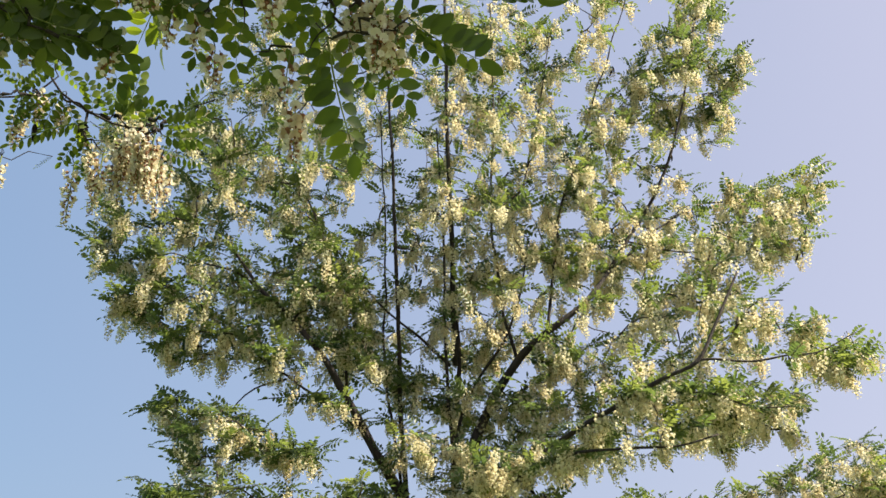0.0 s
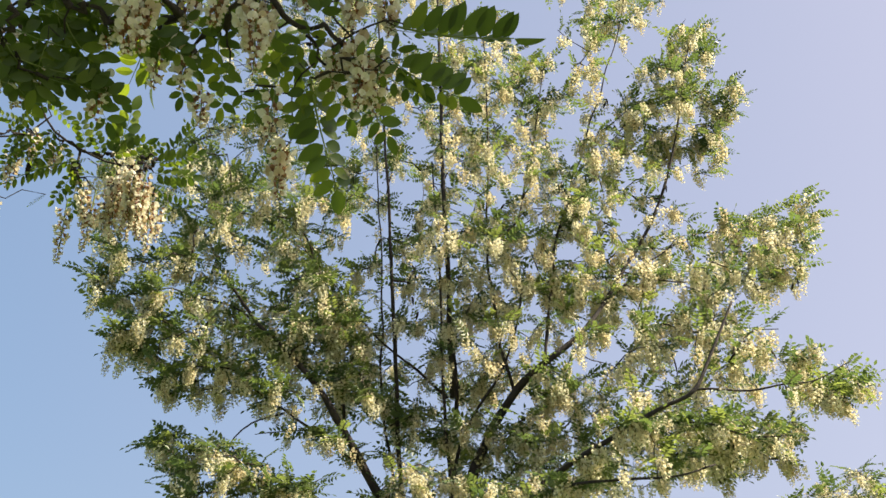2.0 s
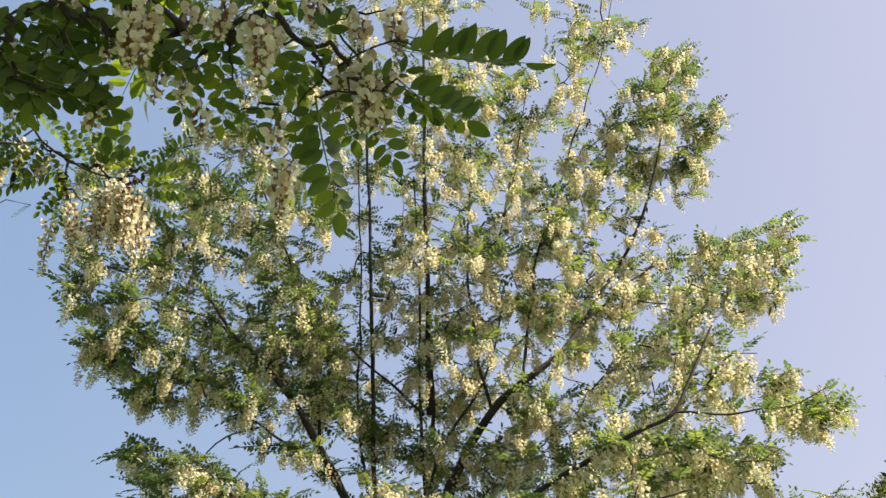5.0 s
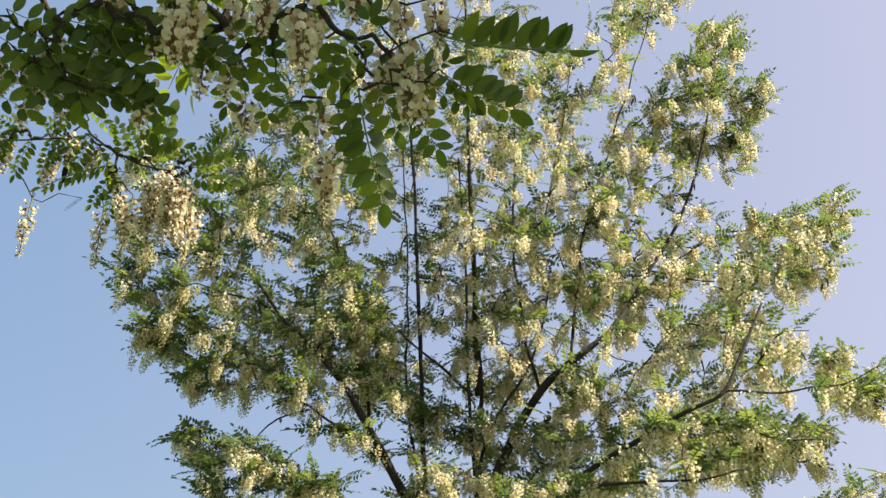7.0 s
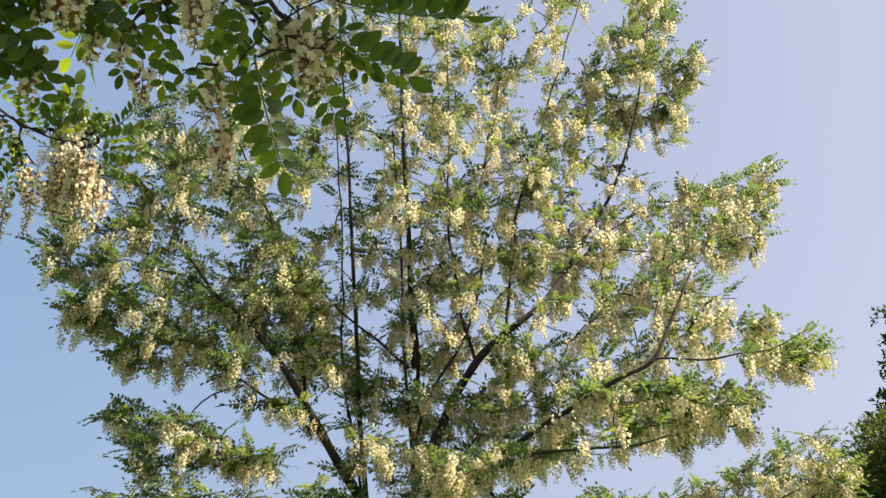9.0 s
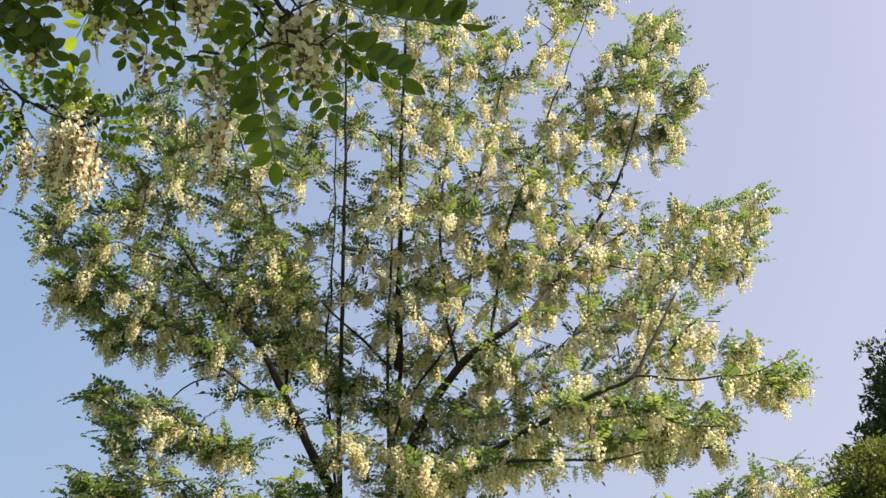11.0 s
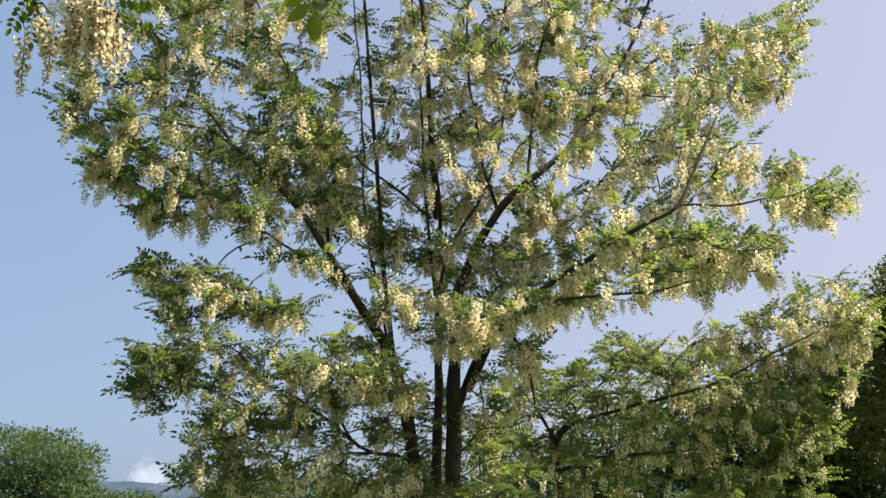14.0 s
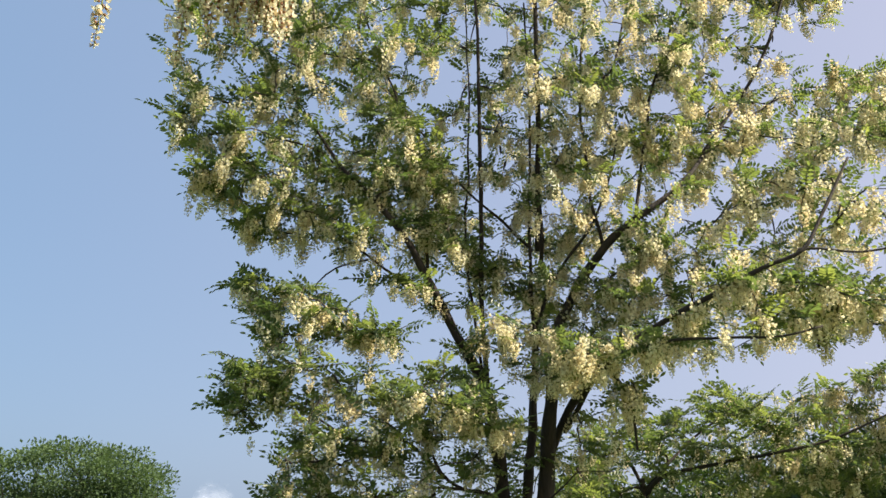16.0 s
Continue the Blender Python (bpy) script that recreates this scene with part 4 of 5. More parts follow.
olive.lobe((6.64, 12.00, 4.10), (0.56, 0.90, 0.48), 34, 1.0)
olive.lobe((5.95, 12.20, 3.94), (0.31, 0.60, 0.27), 14, 1.0)
olive.lobe((7.10, 12.00, 4.35), (0.89, 0.90, 0.65), 40, 1.0)
olive.lobe((5.75, 12.40, 3.52), (0.71, 0.70, 0.39), 22, 1.0)
olive.lobe((6.82, 12.20, 3.37), (1.12, 0.90, 0.48), 34, 1.0)
olive.lobe((6.04, 12.20, 2.77), (1.09, 0.80, 0.54), 40, 1.0)
olive.lobe((6.90, 12.20, 2.69), (0.96, 0.80, 0.56), 30, 1.0)
olive.twigs(0.003)
olive.plain_foliage(150, 0.068, LEAF_YELLOW, 0.15, 0.5)

rounded = Tree("broadleaf_tree", (-8.6, 24.0, 0.0), 23, "round fresh-green broadleaf tree with a dense even crown", share=0.8)
rounded.limb("trunk", 0.25, 0.15, (-8.6, 24.0, -0.05), (-8.6, 24.0, 1.2), (-8.6, 24.0, 2.4))
rounded.limb("limb", 0.1, 0.03, (-8.6, 24.0, 2.2), (-9.3, 24.0, 3.0), (-10.0, 24.0, 3.8))
rounded.limb("limb", 0.1, 0.03, (-8.6, 24.0, 2.2), (-8.1, 24.0, 2.7), (-7.7, 24.0, 3.0))
rounded.lobe((-11.07, 24.00, 3.00), (1.34, 1.60, 1.05), 31, 1.0)
rounded.lobe((-9.72, 24.00, 3.34), (1.45, 1.60, 0.88), 34, 1.0)
rounded.lobe((-8.58, 24.00, 3.15), (1.05, 1.40, 0.80), 24, 1.0)
rounded.lobe((-7.91, 24.00, 2.70), (0.71, 1.20, 0.60), 15, 1.0)
rounded.lobe((-10.16, 23.50, 2.17), (2.17, 1.60, 1.01), 43, 1.0)
rounded.lobe((-8.01, 23.50, 2.10), (1.54, 1.60, 0.70), 27, 1.0)
rounded.lobe((-6.85, 24.50, 2.35), (0.43, 0.80, 0.37), 6, 1.0)
rounded.lobe((-6.56, 25.00, 2.28), (0.20, 0.40, 0.18), 2, 1.0)
rounded.lobe((-12.99, 24.00, 2.50), (1.70, 1.60, 1.23), 25, 1.0)
rounded.lobe((-12.50, 24.00, 1.72), (2.29, 1.60, 1.22), 25, 1.0)
rounded.lobe((-9.95, 24.00, 1.03), (4.11, 1.60, 0.88), 31, 1.0)
rounded.twigs(0.005)
rounded.plain_foliage(320, 0.10, LEAF_ROUND, 0.24, 0.5)

row_ = (
    ("broadleaf_tree", (-0.6, 17.0), "shaded green broadleaf tree behind the locust trunks", 41),
    ("shrub", (-2.0, 15.0), "tall slender green shrub beside the meadow", 42),
    ("broadleaf_tree", (1.6, 17.0), "mid-green broadleaf tree half hidden behind others", 43),
    ("broadleaf_tree", (4.4, 16.2), "dark green broadleaf tree closing the meadow edge", 44),
    ("broadleaf_tree", (7.0, 15.5), "dark leafy tree standing in the shade", 45),
)
row = []
for kind_, (x_, y_), label_, seed_ in row_:
    one = Tree(kind_, (x_, y_, 0.0), seed_, label_, "trees along the meadow edge")
    one.limb("trunk", 0.09, 0.05, (x_, y_, -0.05), (x_ + 0.1, y_, 0.9), (x_ - 0.1, y_, 1.9))
    one.limb("limb", 0.05, 0.02, (x_ - 0.05, y_, 1.6), (x_ + 0.4, y_, 2.3), (x_ + 0.7, y_, 2.9))
    row.append(one)
row[0].lobe((-2.12, 17.00, 1.93), (1.06, 1.20, 0.53), 51, 1.0)
row[0].lobe((-0.73, 17.00, 2.06), (0.96, 1.20, 0.48), 51, 1.0)
row[1].lobe((-2.63, 15.00, 1.91), (0.34, 0.80, 0.51), 21, 1.0)
row[2].lobe((0.66, 17.00, 2.19), (1.05, 1.20, 0.58), 51, 1.0)
row[2].lobe((2.23, 17.00, 2.33), (1.26, 1.20, 0.77), 60, 1.0)
row[3].lobe((3.49, 16.00, 2.75), (1.11, 1.20, 0.83), 66, 1.0)
row[3].lobe((4.06, 16.00, 2.09), (2.05, 1.20, 0.56), 75, 1.0)
row[4].lobe((4.80, 16.00, 3.13), (1.14, 1.20, 0.85), 66, 1.0)
row[4].lobe((5.40, 15.00, 3.38), (0.72, 1.20, 0.72), 51, 1.0)
row[4].lobe((5.58, 15.50, 2.36), (1.02, 1.20, 0.74), 60, 1.0)
row[4].lobe((6.05, 14.00, 3.19), (0.70, 0.70, 0.48), 33, 1.0)
row[4].lobe((7.13, 14.50, 3.46), (0.74, 0.80, 0.74), 42, 1.0)
row[4].lobe((5.07, 14.00, 3.06), (0.77, 0.70, 0.34), 21, 1.0)
for one in row:
    one.twigs(0.004)
    one.plain_foliage(90, 0.10, LEAF_DARK, 0.22, 0.6)

# ---------------------------------------------------------------- the near bough of a neighbouring locust
near = Tree("black_locust_tree", (-2.3, 0.2, 0.0), 31, "neighbouring black locust with a flowering bough reaching overhead", "black locust trees")
near.limb("trunk", 0.11, 0.07, (-2.30, 0.20, -0.05), (-2.28, 0.25, 1.20), (-2.20, 0.35, 2.20), (-2.05, 0.50, 3.00))
near.limb("limb", 0.04, 0.005, (-2.12, 0.45, 2.70), (-1.70, 0.70, 3.10), (-1.10, 0.95, 3.05), (-0.47, 1.20, 2.87), (-0.34, 1.20, 2.78), (-0.24, 1.22, 2.74))
near.limb("limb", 0.0048, 0.003, (-0.223, 1.152, 2.644), (-0.188, 1.140, 2.587), (-0.168, 1.153, 2.576), (-0.146, 1.165, 2.566), (-0.127, 1.173, 2.560), (-0.108, 1.179, 2.554), (-0.072, 1.204, 2.560), (-0.029, 1.191, 2.548))
near.limb("limb", 0.0028, 0.0014, (-0.146, 1.165, 2.566), (-0.140, 1.182, 2.544), (-0.134, 1.191, 2.534), (-0.112, 1.200, 2.525), (-0.092, 1.216, 2.506), (-0.071, 1.233, 2.485))
near.limb("limb", 0.0016, 0.001, (-0.134, 1.191, 2.534), (-0.149, 1.199, 2.521), (-0.166, 1.214, 2.494), (-0.177, 1.231, 2.467), (-0.183, 1.244, 2.444), (-0.186, 1.261, 2.416))
near.limb("limb", 0.0022, 0.0014, (-0.125, 1.144, 2.628), (-0.113, 1.165, 2.604), (-0.092, 1.185, 2.582), (-0.072, 1.204, 2.560))
near.limb("limb", 0.0018, 0.0012, (-0.061, 1.172, 2.537), (-0.028, 1.175, 2.536), (0.001, 1.183, 2.527), (0.017, 1.193, 2.514))
near.limb("limb", 0.0022, 0.0012, (-0.106, 1.163, 2.542), (-0.069, 1.152, 2.562), (-0.028, 1.146, 2.574), (0.000, 1.147, 2.575))
near.limb("limb", 0.04, 0.007, (-2.05, 0.50, 3.00), (-1.70, 1.10, 3.40), (-1.27, 1.90, 3.53), (-1.12, 1.95, 3.40), (-1.00, 2.00, 3.22))
near.limb("limb", 0.0042, 0.0022, (-1.00, 2.00, 3.22), (-0.92, 2.00, 3.02), (-0.88, 2.00, 2.93), (-0.81, 2.00, 2.87), (-0.74, 2.00, 2.84), (-0.65, 2.00, 2.83))
near.limb("limb", 0.003, 0.0018, (-0.88, 2.00, 2.92), (-0.95, 1.98, 2.90), (-1.06, 1.95, 2.87), (-1.11, 1.95, 2.88))
near.limb("limb", 0.012, 0.004, (-0.47, 1.20, 2.87), (-0.57, 1.35, 2.91), (-0.61, 1.45, 2.89), (-0.59, 1.50, 2.84))
near.limb("limb", 0.01, 0.003, (-1.27, 1.90, 3.53), (-0.97, 1.60, 3.02), (-0.85, 1.55, 2.87), (-0.77, 1.55, 2.81))
# two limbs out of view that carry the added shading crown
near.limb("limb", 0.05, 0.012, (-2.05, 0.50, 3.00), (-1.50, 0.60, 3.80), (-0.60, 0.75, 4.10), (0.50, 0.90, 4.15), (1.60, 0.85, 4.15))
near.limb("limb", 0.03, 0.01, (-1.50, 0.60, 3.80), (-1.20, 1.10, 3.90), (-0.70, 1.40, 4.05))
LEAFLETS = []
for s_, w_ in ((0.30, 0.068), (0.29, 0.078), (0.31, 0.072)):
    v_, t_ = leaflet_points(s_, w_, 7, 0.28, 0.16)
    LEAFLETS.append(mesh_from("leaflet", v_, t_, [LEAF_NEAR], smooth=True))
RACHIS = [mesh_from("leaf", *tube(rachis_line(b_, 8), np.linspace(0.011, 0.005, 8), 5), [STALK], smooth=True) for b_ in (0.06, 0.14, 0.24)]
fv_, ft_, fi_ = flower_points(True)
FLOWER = mesh_from("flower", fv_, ft_, [PETAL_NEAR, CALYX], fi_)
sv_, st_ = tube([(0, 0, 0), (0.01, 0, -0.4), (0, 0.01, -0.75), (0, 0, -0.98)], [0.012, 0.010, 0.008, 0.004], 5)
RACEME_STALK = mesh_from("raceme", sv_, st_, [STALK], smooth=True)
near_rng = np.random.default_rng(77)
SPRAY_KIT = [leaf_kit(60 + k, (5, 6, 7)[k], (0.08, 0.2, 0.3)[k], True) for k in range(3)]
spray = []


def near_leaf(base, end, roll, fold, pairs, width=1.0, size=1.0):
    """A compound leaf from base to end, each leaflet an object of its own; fold: degrees by which the two rows hang like a roof."""
    base, end = np.array(base), np.array(end)
    along = end - base
    k = int(near_rng.integers(0, 3))
    face = unit(np.array((0.15, -0.75, -0.5)) + near_rng.normal(0, 0.08, 3))
    face = np.array(Matrix.Rotation(radians(roll), 3, Vector(along)) @ Vector(face))
    m = frame_of(base, along, face, np.linalg.norm(along) * 0.88)
    leaf = part("leaf", RACHIS[k], near.root)
    leaf.matrix_basis = Matrix(m.tolist())
    bend = (0.06, 0.14, 0.24)[k]
    c, s = math.cos(radians(fold)), math.sin(radians(fold))
    grown = min(1.25, 5.6 / (pairs + 0.6)) ** 0.6 * size * 0.92
    spots = []
    for j in range(pairs):
        u = 0.14 + 0.78 * j / max(1, pairs - 1)
        for side in (-1, 1):
            way = np.array((side * c, near_rng.uniform(0.28, 0.52), -s)) + near_rng.normal(0, 0.07, 3)
            at = np.array((0.03 * math.sin(u * 4) + side * 0.01, u + near_rng.uniform(-0.015, 0.015), -bend * u * u))
            spots.append((at, way, (side * s, 0.0, c), (0.82 + 0.22 * math.sin(math.pi * (j + 0.6) / pairs)) * near_rng.uniform(0.9, 1.08)))
    spots.append((np.array((0.03 * math.sin(4.0), 1.0, -bend)), np.array((0.1, 1.0, -bend * 1.5)), (0, 0, 1), 1.0))
    for at, way, up, grow in spots:
        ob = new("leaflet", LEAFLETS[int(near_rng.integers(0, 3))])
        ob.parent = leaf
        tilt = np.array(up) + near_rng.normal(0, 0.14, 3)
        ob.matrix_basis = Matrix(frame_of(at, way, tilt, grow * grown).tolist()) @ Matrix.Diagonal((width, 1, 1, 1))
    near.tips.append(base)


def near_raceme(top, length, count=30, flower_size=0.0158):
    """A hanging flower cluster, each flower an object of its own."""
    lean = near_rng.normal(0, 0.07, 3)
    m = frame_of(top, unit(np.cross((0, 0, 1), near_rng.normal(0, 1, 3)) + lean * 0.3), unit(np.array((0, 0, 1)) + lean), length)
    stalk = part("raceme", RACEME_STALK, near.root)
    stalk.matrix_basis = Matrix(m.tolist())
    flower = flower_size / length / 0.178
    for f in flower_spots(count, near_rng):
        f[:3, 3] = f[:3, 3] * (min(1.8, 0.16 / length), min(1.8, 0.16 / length), 1)
        f[:3, :3] *= flower * near_rng.uniform(0.75, 1.2)
        f[:3, :3] = f[:3, :3] @ np.array(Matrix.Rotation(near_rng.normal(0, 0.45), 3, Vector(near_rng.normal(0, 1, 3))))
        ob = new("flower", FLOWER)
        ob.parent = stalk
        ob.matrix_basis = Matrix(f.tolist())
    near.tips.append(np.array(top))


def near_spray(centre, reach, count):
    """Leafy flowering shoots of the same bough, spread through a part of it."""
    for _ in range(count):
        p = np.array(centre) + near_rng.uniform(-1, 1, 3) * np.array(reach)
        for j in range(3):
            way = unit(near_rng.normal(0, 1, 3) * (1, 1, 0.5) + (0, 0, -0.35))
            face = unit((0.15, -0.75, -0.5) + near_rng.normal(0, 0.5, 3))
            spray.append(frame_of(p, way, face, near_rng.uniform(0.13, 0.19)))
        near.tips.append(p)
        for j in range(int(near_rng.random() < 0.4)):
            near_raceme(p + near_rng.normal(0, 0.02, 3), near_rng.uniform(0.11, 0.16))


near_leaf((-0.010, 1.133, 2.559), (0.185, 1.146, 2.533), 44, 40, 8, 0.94, 1.36)
near_leaf((-0.014, 1.131, 2.496), (0.091, 1.169, 2.443), 30, 30, 6, 1.02, 1.61)
near_leaf((-0.136, 1.170, 2.493), (-0.082, 1.274, 2.338), -20, 20, 8, 1.04, 1.16)
near_leaf((-0.052, 1.173, 2.469), (-0.016, 1.214, 2.410), 10, 10, 4, 1.04, 1.45)
near_leaf((-0.034, 1.147, 2.490), (0.034, 1.173, 2.456), 20, 20, 4, 0.97, 1.21)
near_leaf((-0.074, 1.144, 2.506), (0.002, 1.139, 2.519), 30, 30, 3, 0.91, 1.38)
near_leaf((-0.029, 1.164, 2.583), (0.054, 1.175, 2.572), 30, 40, 4, 1.02, 1.2)
near_leaf((-0.144, 1.167, 2.563), (-0.119, 1.139, 2.603), 0, 20, 2, 1.02, 2.18)
near_leaf((-0.141, 1.178, 2.551), (-0.102, 1.187, 2.544), 0, 30, 2, 1.01, 2.62)
near_leaf((-0.157, 1.189, 2.532), (-0.211, 1.208, 2.491), 10, 20, 3, 1.01, 1.51)
near_leaf((-0.150, 1.188, 2.569), (-0.213, 1.200, 2.536), 10, 20, 3, 1.02, 1.48)
near_leaf((-0.201, 1.196, 2.595), (-0.168, 1.245, 2.538), 0, 25, 4, 1.05, 1.51)
near_leaf((-0.107, 1.160, 2.496), (-0.075, 1.206, 2.433), 0, 20, 4, 1.04, 1.38)
near_leaf((-0.139, 1.170, 2.476), (-0.156, 1.202, 2.424), 0, 20, 3, 0.98, 1.79)
near_leaf((-0.083, 1.212, 2.598), (-0.040, 1.249, 2.553), 0, 20, 3, 0.91, 1.68)
near_leaf((-0.337, 1.160, 2.596), (-0.267, 1.202, 2.568), 20, 25, 4, 0.99, 1.22)
near_leaf((-0.289, 1.208, 2.604), (-0.287, 1.259, 2.536), 0, 20, 4, 1.02, 1.35)
near_leaf((-0.335, 1.232, 2.589), (-0.354, 1.278, 2.517), 0, 20, 4, 0.91, 1.25)
near_leaf((-0.268, 1.217, 2.548), (-0.290, 1.254, 2.486), 10, 10, 3, 1.04, 1.39)
near_leaf((-0.243, 1.203, 2.488), (-0.219, 1.225, 2.463), 0, 10, 2, 0.93, 2.47)
near_leaf((-0.374, 1.209, 2.603), (-0.328, 1.258, 2.556), 0, 20, 4, 0.99, 1.32)
near_leaf((-0.265, 1.172, 2.607), (-0.300, 1.207, 2.550), 0, 20, 3, 0.91, 1.57)
near_leaf((-0.538, 1.083, 2.502), (-0.424, 1.141, 2.495), 15, 25, 6, 1.01, 1.27)
near_leaf((-0.516, 1.066, 2.537), (-0.411, 1.119, 2.531), 15, 25, 6, 0.93, 1.24)
near_leaf((-0.534, 1.109, 2.470), (-0.433, 1.157, 2.468), 15, 25, 6, 0.99, 1.37)
near_leaf((-0.516, 1.126, 2.459), (-0.430, 1.169, 2.452), 15, 25, 5, 0.93, 1.38)
near_leaf((-0.543, 1.063, 2.524), (-0.449, 1.099, 2.535), 15, 25, 5, 1.0, 1.41)
near_leaf((-0.552, 1.087, 2.486), (-0.504, 1.152, 2.430), 15, 25, 5, 0.93, 1.48)
near_leaf((-0.477, 1.092, 2.529), (-0.446, 1.142, 2.481), 15, 25, 4, 0.91, 1.71)
near_leaf((-0.560, 1.098, 2.466), (-0.525, 1.154, 2.412), 15, 25, 4, 0.93, 1.3)
near_leaf((-0.455, 1.084, 2.552), (-0.387, 1.139, 2.518), 15, 25, 5, 0.98, 1.56)
near_leaf((-0.499, 1.104, 2.500), (-0.524, 1.141, 2.432), 15, 25, 4, 0.99, 1.65)
near_leaf((-0.421, 1.111, 2.535), (-0.350, 1.156, 2.512), 15, 25, 4, 0.95, 1.48)
near_leaf((-0.488, 1.065, 2.555), (-0.480, 1.119, 2.492), 15, 25, 4, 0.9, 1.57)
near_leaf((-0.377, 1.117, 2.550), (-0.320, 1.167, 2.510), 15, 25, 4, 0.91, 1.45)
near_leaf((-0.582, 1.059, 2.501), (-0.520, 1.098, 2.495), 15, 25, 4, 1.04, 1.45)
near_leaf((-0.587, 1.102, 2.440), (-0.523, 1.137, 2.438), 15, 25, 4, 1.02, 1.64)
near_leaf((-0.475, 1.143, 2.462), (-0.416, 1.177, 2.448), 15, 25, 3, 0.99, 1.8)
near_leaf((-0.463, 1.194, 2.488), (-0.443, 1.234, 2.441), 0, 20, 3, 0.99, 1.75)
near_leaf((-0.679, 1.892, 2.791), (-0.625, 1.843, 2.899), 20, 30, 6, 1.25, 1.35)
near_leaf((-0.682, 1.889, 2.794), (-0.597, 1.896, 2.832), 20, 30, 5, 1.15, 1.3)
near_leaf((-0.586, 1.918, 2.802), (-0.465, 1.899, 2.890), 52, 48, 9, 0.75, 0.95)
near_leaf((-0.585, 1.895, 2.779), (-0.479, 1.912, 2.805), 30, 30, 7, 1.1, 1.25)
near_leaf((-0.585, 1.907, 2.760), (-0.491, 1.932, 2.764), -20, 25, 6, 1.15, 1.35)
near_leaf((-0.590, 1.950, 2.744), (-0.498, 1.983, 2.734), -40, 42, 7, 0.85, 1.15)
near_leaf((-0.739, 1.887, 2.801), (-0.748, 1.843, 2.864), 10, 20, 5, 1.1, 1.25)
near_leaf((-0.705, 1.903, 2.797), (-0.728, 1.859, 2.853), 10, 20, 6, 1.1, 1.2)
near_leaf((-0.744, 1.878, 2.770), (-0.913, 1.839, 2.703), 40, 42, 10, 0.8, 0.85)
near_leaf((-0.748, 1.889, 2.748), (-0.804, 1.905, 2.678), 0, 30, 6, 1.0, 1.1)
near_leaf((-0.744, 1.897, 2.738), (-0.769, 1.931, 2.657), 0, 30, 6, 1.0, 1.1)
near_leaf((-0.792, 1.846, 2.829), (-0.868, 1.847, 2.771), 10, 30, 7, 0.95, 1.1)
near_leaf((-0.799, 1.849, 2.821), (-0.849, 1.881, 2.728), 10, 30, 7, 0.95, 1.1)
near_leaf((-0.791, 1.858, 2.812), (-0.751, 1.919, 2.736), 0, 30, 7, 0.95, 1.1)
near_leaf((-0.865, 1.866, 2.845), (-0.937, 1.819, 2.861), 0, 30, 7, 0.95, 1.0)
near_leaf((-0.886, 1.861, 2.837), (-0.921, 1.902, 2.739), 0, 30, 7, 0.95, 1.0)
near_leaf((-0.819, 1.845, 2.910), (-0.886, 1.857, 2.843), 0, 30, 6, 1.0, 1.1)
near_leaf((-0.827, 1.836, 2.918), (-0.777, 1.896, 2.861), 0, 30, 6, 1.0, 1.1)
near_leaf((-0.854, 1.992, 2.747), (-0.892, 1.992, 2.714), 0, 50, 8, 0.45, 0.8)
near_leaf((-0.627, 1.932, 2.816), (-0.579, 1.929, 2.847), 10, 20, 5, 1.1, 1.2)
near_leaf((-0.619, 1.046, 2.490), (-0.566, 1.092, 2.470), 15, 25, 4, 0.98, 1.56)
near_leaf((-0.616, 1.071, 2.459), (-0.562, 1.113, 2.444), 15, 25, 4, 0.95, 1.66)
near_leaf((-0.598, 1.037, 2.516), (-0.528, 1.081, 2.510), 15, 25, 4, 0.96, 1.41)
near_leaf((-0.624, 1.090, 2.427), (-0.577, 1.129, 2.409), 15, 25, 3, 0.97, 1.81)
near_leaf((-0.584, 1.076, 2.477), (-0.542, 1.113, 2.458), 15, 25, 3, 1.0, 2.02)
near_leaf((-0.931, 1.798, 2.818), (-1.003, 1.804, 2.743), 10, 30, 7, 1.0, 1.1)
near_leaf((-0.922, 1.811, 2.805), (-0.980, 1.766, 2.825), 10, 30, 7, 1.0, 1.1)
near_leaf((-0.912, 1.819, 2.800), (-0.960, 1.846, 2.713), 10, 30, 7, 1.0, 1.1)
near_leaf((-0.892, 1.824, 2.809), (-0.837, 1.817, 2.861), 10, 30, 7, 1.0, 1.1)
near_leaf((-0.881, 1.830, 2.808), (-0.836, 1.890, 2.744), 10, 30, 7, 1.0, 1.1)
near_leaf((-0.952, 1.804, 2.790), (-1.023, 1.823, 2.692), 10, 30, 7, 1.0, 1.1)
near_leaf((-0.972, 1.792, 2.792), (-1.008, 1.742, 2.837), 10, 30, 7, 1.0, 1.1)
near_leaf((-0.850, 1.837, 2.822), (-0.893, 1.856, 2.755), 10, 30, 7, 1.0, 1.1)
near_raceme((-0.215, 1.125, 2.600), 0.137, 40)
near_raceme((-0.233, 1.143, 2.604), 0.097, 34)
near_raceme((-0.206, 1.152, 2.633), 0.098, 34)
near_raceme((-0.186, 1.250, 2.435), 0.106, 40)
near_raceme((-0.192, 1.206, 2.500), 0.099, 18)
near_raceme((-0.079, 1.167, 2.574), 0.136, 44)
near_raceme((-0.059, 1.159, 2.538), 0.114, 38)
near_raceme((-0.097, 1.189, 2.576), 0.092, 36)
near_raceme((-0.037, 1.184, 2.557), 0.126, 34)
near_raceme((-0.116, 1.222, 2.564), 0.085, 26)
near_raceme((-0.031, 1.167, 2.659), 0.087, 36)
near_raceme((-0.083, 1.177, 2.656), 0.067, 30)
near_raceme((-0.150, 1.157, 2.670), 0.066, 24)
near_raceme((-0.390, 1.090, 2.578), 0.110, 44)
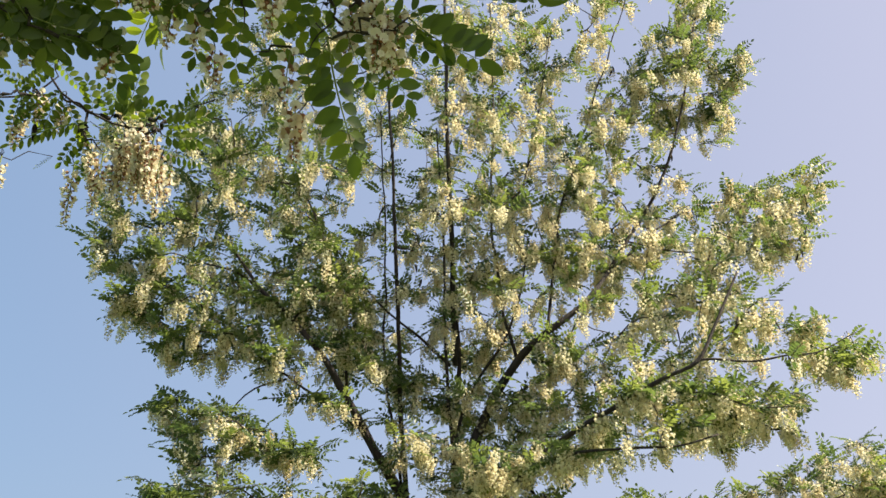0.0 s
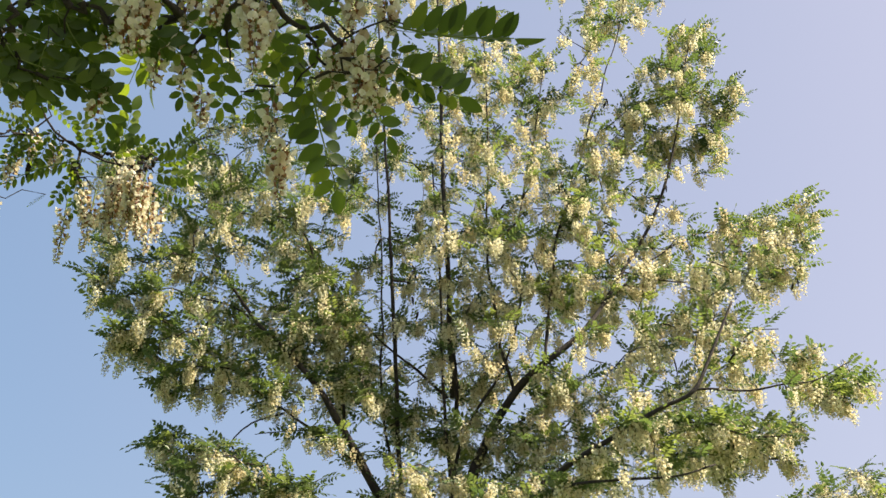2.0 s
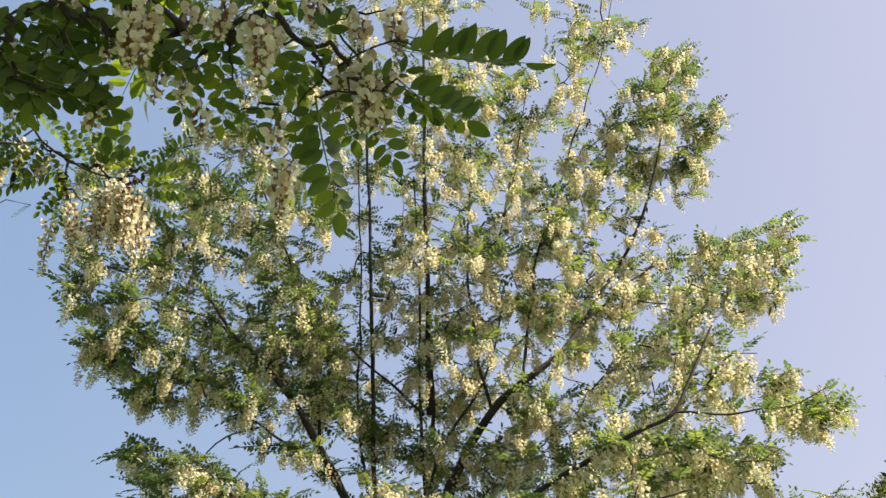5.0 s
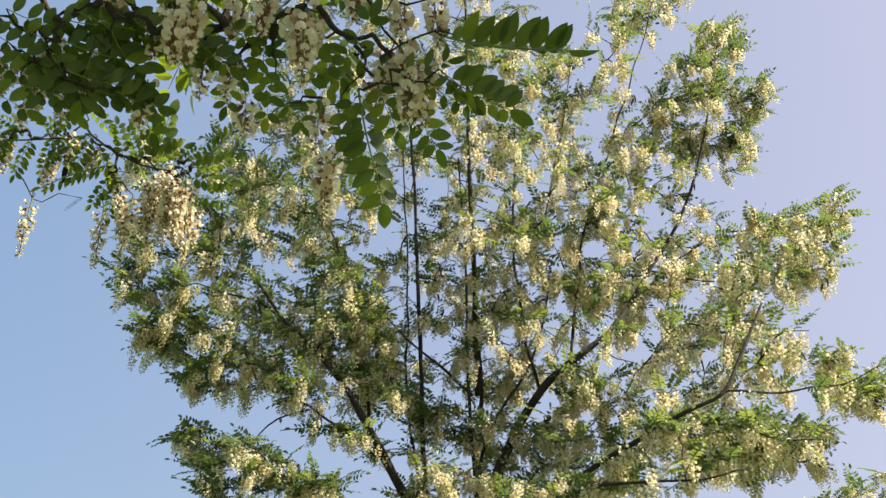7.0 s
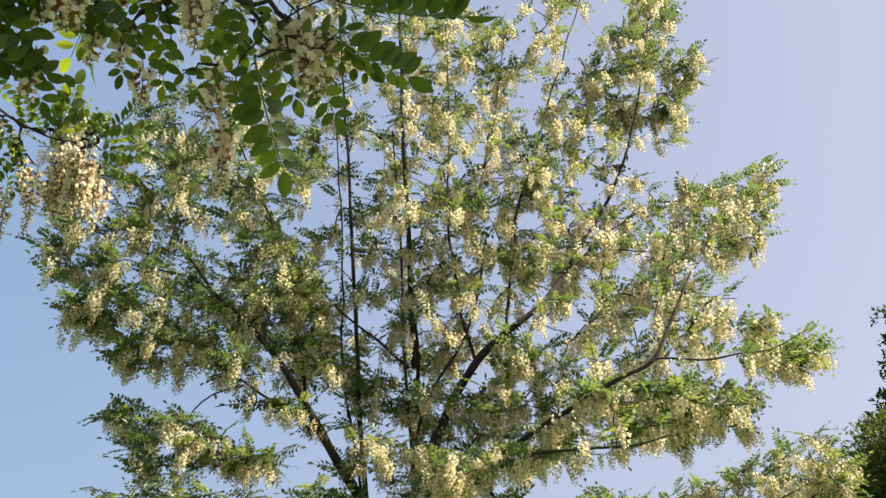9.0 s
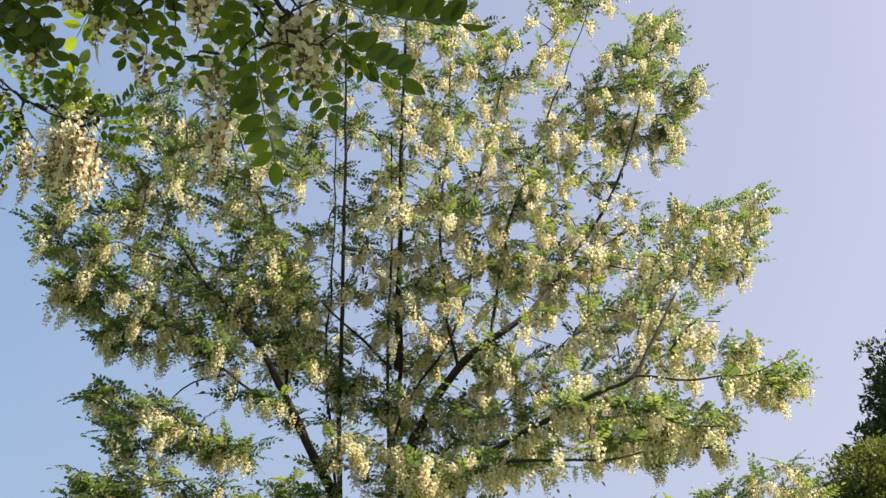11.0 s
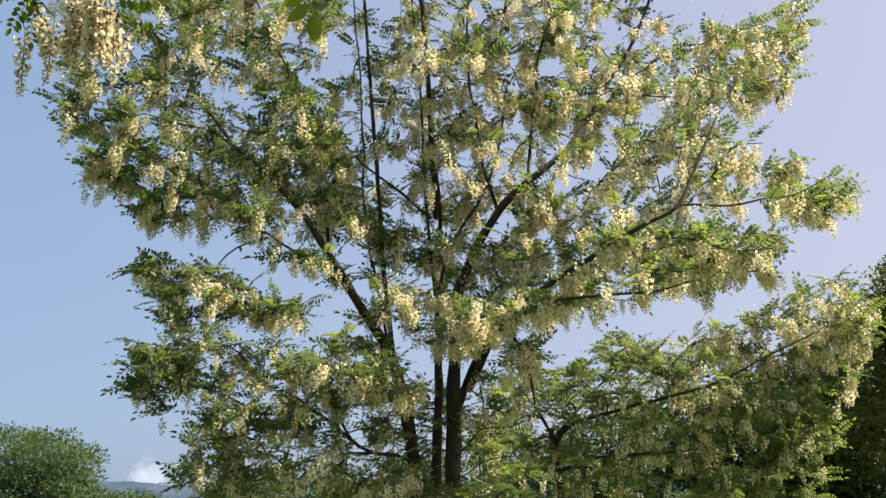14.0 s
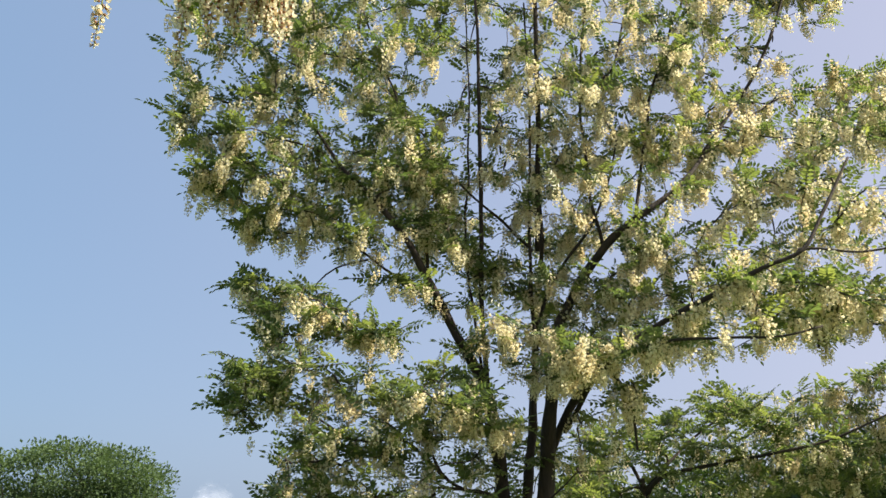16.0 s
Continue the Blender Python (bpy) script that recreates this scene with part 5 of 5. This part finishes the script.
near_raceme((-0.373, 1.104, 2.600), 0.127, 40)
near_raceme((-0.424, 1.137, 2.586), 0.076, 30)
near_raceme((-0.368, 1.183, 2.604), 0.127, 34)
near_raceme((-0.447, 1.185, 2.511), 0.086, 22)
near_raceme((-0.535, 1.178, 2.556), 0.086, 30)
near_raceme((-0.566, 1.188, 2.523), 0.082, 30)
near_raceme((-0.583, 1.149, 2.563), 0.072, 30)
near_raceme((-0.331, 1.180, 2.655), 0.075, 30)
near_raceme((-0.282, 1.152, 2.642), 0.074, 30)
near_raceme((-0.348, 1.240, 2.607), 0.086, 26)
near_raceme((-0.501, 1.138, 2.627), 0.065, 30)
near_raceme((-0.600, 1.167, 2.527), 0.089, 30)
near_raceme((-0.334, 1.317, 2.576), 0.081, 22)
near_raceme((-0.599, 1.891, 2.710), 0.119, 46, 0.0132)
near_raceme((-0.694, 1.968, 2.797), 0.113, 46, 0.0132)
near_raceme((-0.653, 1.961, 2.805), 0.160, 46, 0.0132)
near_raceme((-0.594, 1.879, 2.736), 0.139, 46, 0.0132)
near_raceme((-0.657, 1.932, 2.788), 0.112, 46, 0.0132)
near_raceme((-0.589, 1.870, 2.743), 0.148, 46, 0.0132)
near_raceme((-0.617, 1.875, 2.772), 0.127, 46, 0.0132)
near_raceme((-0.689, 1.947, 2.748), 0.116, 46, 0.0132)
near_raceme((-0.677, 1.961, 2.762), 0.126, 46, 0.0132)
near_raceme((-0.674, 1.967, 2.791), 0.111, 46, 0.0132)
near_raceme((-0.707, 1.909, 2.713), 0.153, 46, 0.0132)
near_raceme((-0.606, 1.962, 2.766), 0.147, 46, 0.0132)
near_raceme((-0.617, 1.879, 2.737), 0.137, 46, 0.0132)
near_raceme((-0.619, 1.896, 2.732), 0.145, 46, 0.0132)
near_raceme((-0.676, 1.938, 2.746), 0.144, 46, 0.0132)
near_raceme((-0.585, 1.916, 2.704), 0.146, 46, 0.0132)
near_raceme((-0.628, 1.938, 2.737), 0.136, 46, 0.0132)
near_raceme((-0.969, 1.830, 2.817), 0.104, 33, 0.0132)
near_raceme((-1.013, 1.841, 2.802), 0.111, 33, 0.0132)
near_raceme((-0.639, 1.144, 2.528), 0.084, 28)
near_raceme((-0.624, 1.196, 2.507), 0.074, 26)
near_raceme((-0.739, 1.908, 2.744), 0.125, 44, 0.0132)
near_raceme((-0.582, 1.965, 2.720), 0.108, 39, 0.0132)
near_raceme((-0.804, 1.886, 2.818), 0.075, 33, 0.0132)
near_raceme((-0.901, 1.900, 2.803), 0.094, 39, 0.0132)
near_raceme((-0.779, 1.941, 2.698), 0.157, 46, 0.0132)
near_raceme((-0.852, 1.872, 2.845), 0.081, 31, 0.0132)
near_raceme((-0.952, 1.957, 2.726), 0.153, 39, 0.0132)
near.limb("limb", 0.003, 0.0015, (-1.041, 1.855, 2.817), (-1.002, 1.884, 2.806), (-0.967, 1.923, 2.772), (-0.952, 1.958, 2.724))
near_spray((-0.72, 1.45, 2.98), (0.28, 0.20, 0.10), 9)
near_spray((-0.40, 1.35, 2.90), (0.20, 0.18, 0.06), 6)
tagged(part("leaves", bake("leaves", SPRAY_KIT, [LEAF_NEAR, STALK], spray), near.root), kind="stuff")
seed_pod(near, (-0.91, 2.00, 2.85), -0.1, 0.75)
seed_pod(near, (-0.91, 2.00, 2.85), 0.9, 0.6)
seed_pod(near, (-0.81, 2.00, 2.85), 0.1, 0.9)
seed_pod(near, (-0.79, 2.00, 2.83), -0.2, 0.8)
near.rich = [-1.0] * len(near.tips)
# crown overhead, out of view, added to keep sun off the near bough
near.lobe((0.2, 0.85, 4.1), (0.9, 0.5, 0.35), 90)
near.lobe((1.1, 0.8, 4.1), (0.6, 0.5, 0.3), 50)
near.lobe((-0.8, 0.1, 4.2), (1.2, 0.9, 0.5), 90)
near.lobe((0.6, -0.2, 4.3), (1.1, 0.9, 0.5), 90)
near.lobe((1.9, 0.2, 4.2), (0.8, 0.8, 0.5), 60)
near.lobe((1.75, 0.8, 4.1), (0.5, 0.5, 0.3), 44)
near.lobe((-0.9, 1.0, 4.0), (0.9, 0.6, 0.35), 70)
near.lobe((-1.6, 0.2, 3.8), (0.9, 0.9, 0.6), 40)
near.twigs(0.0011)
near.locust_foliage(7.5, 1.5, 0.20, 0.15, 0)
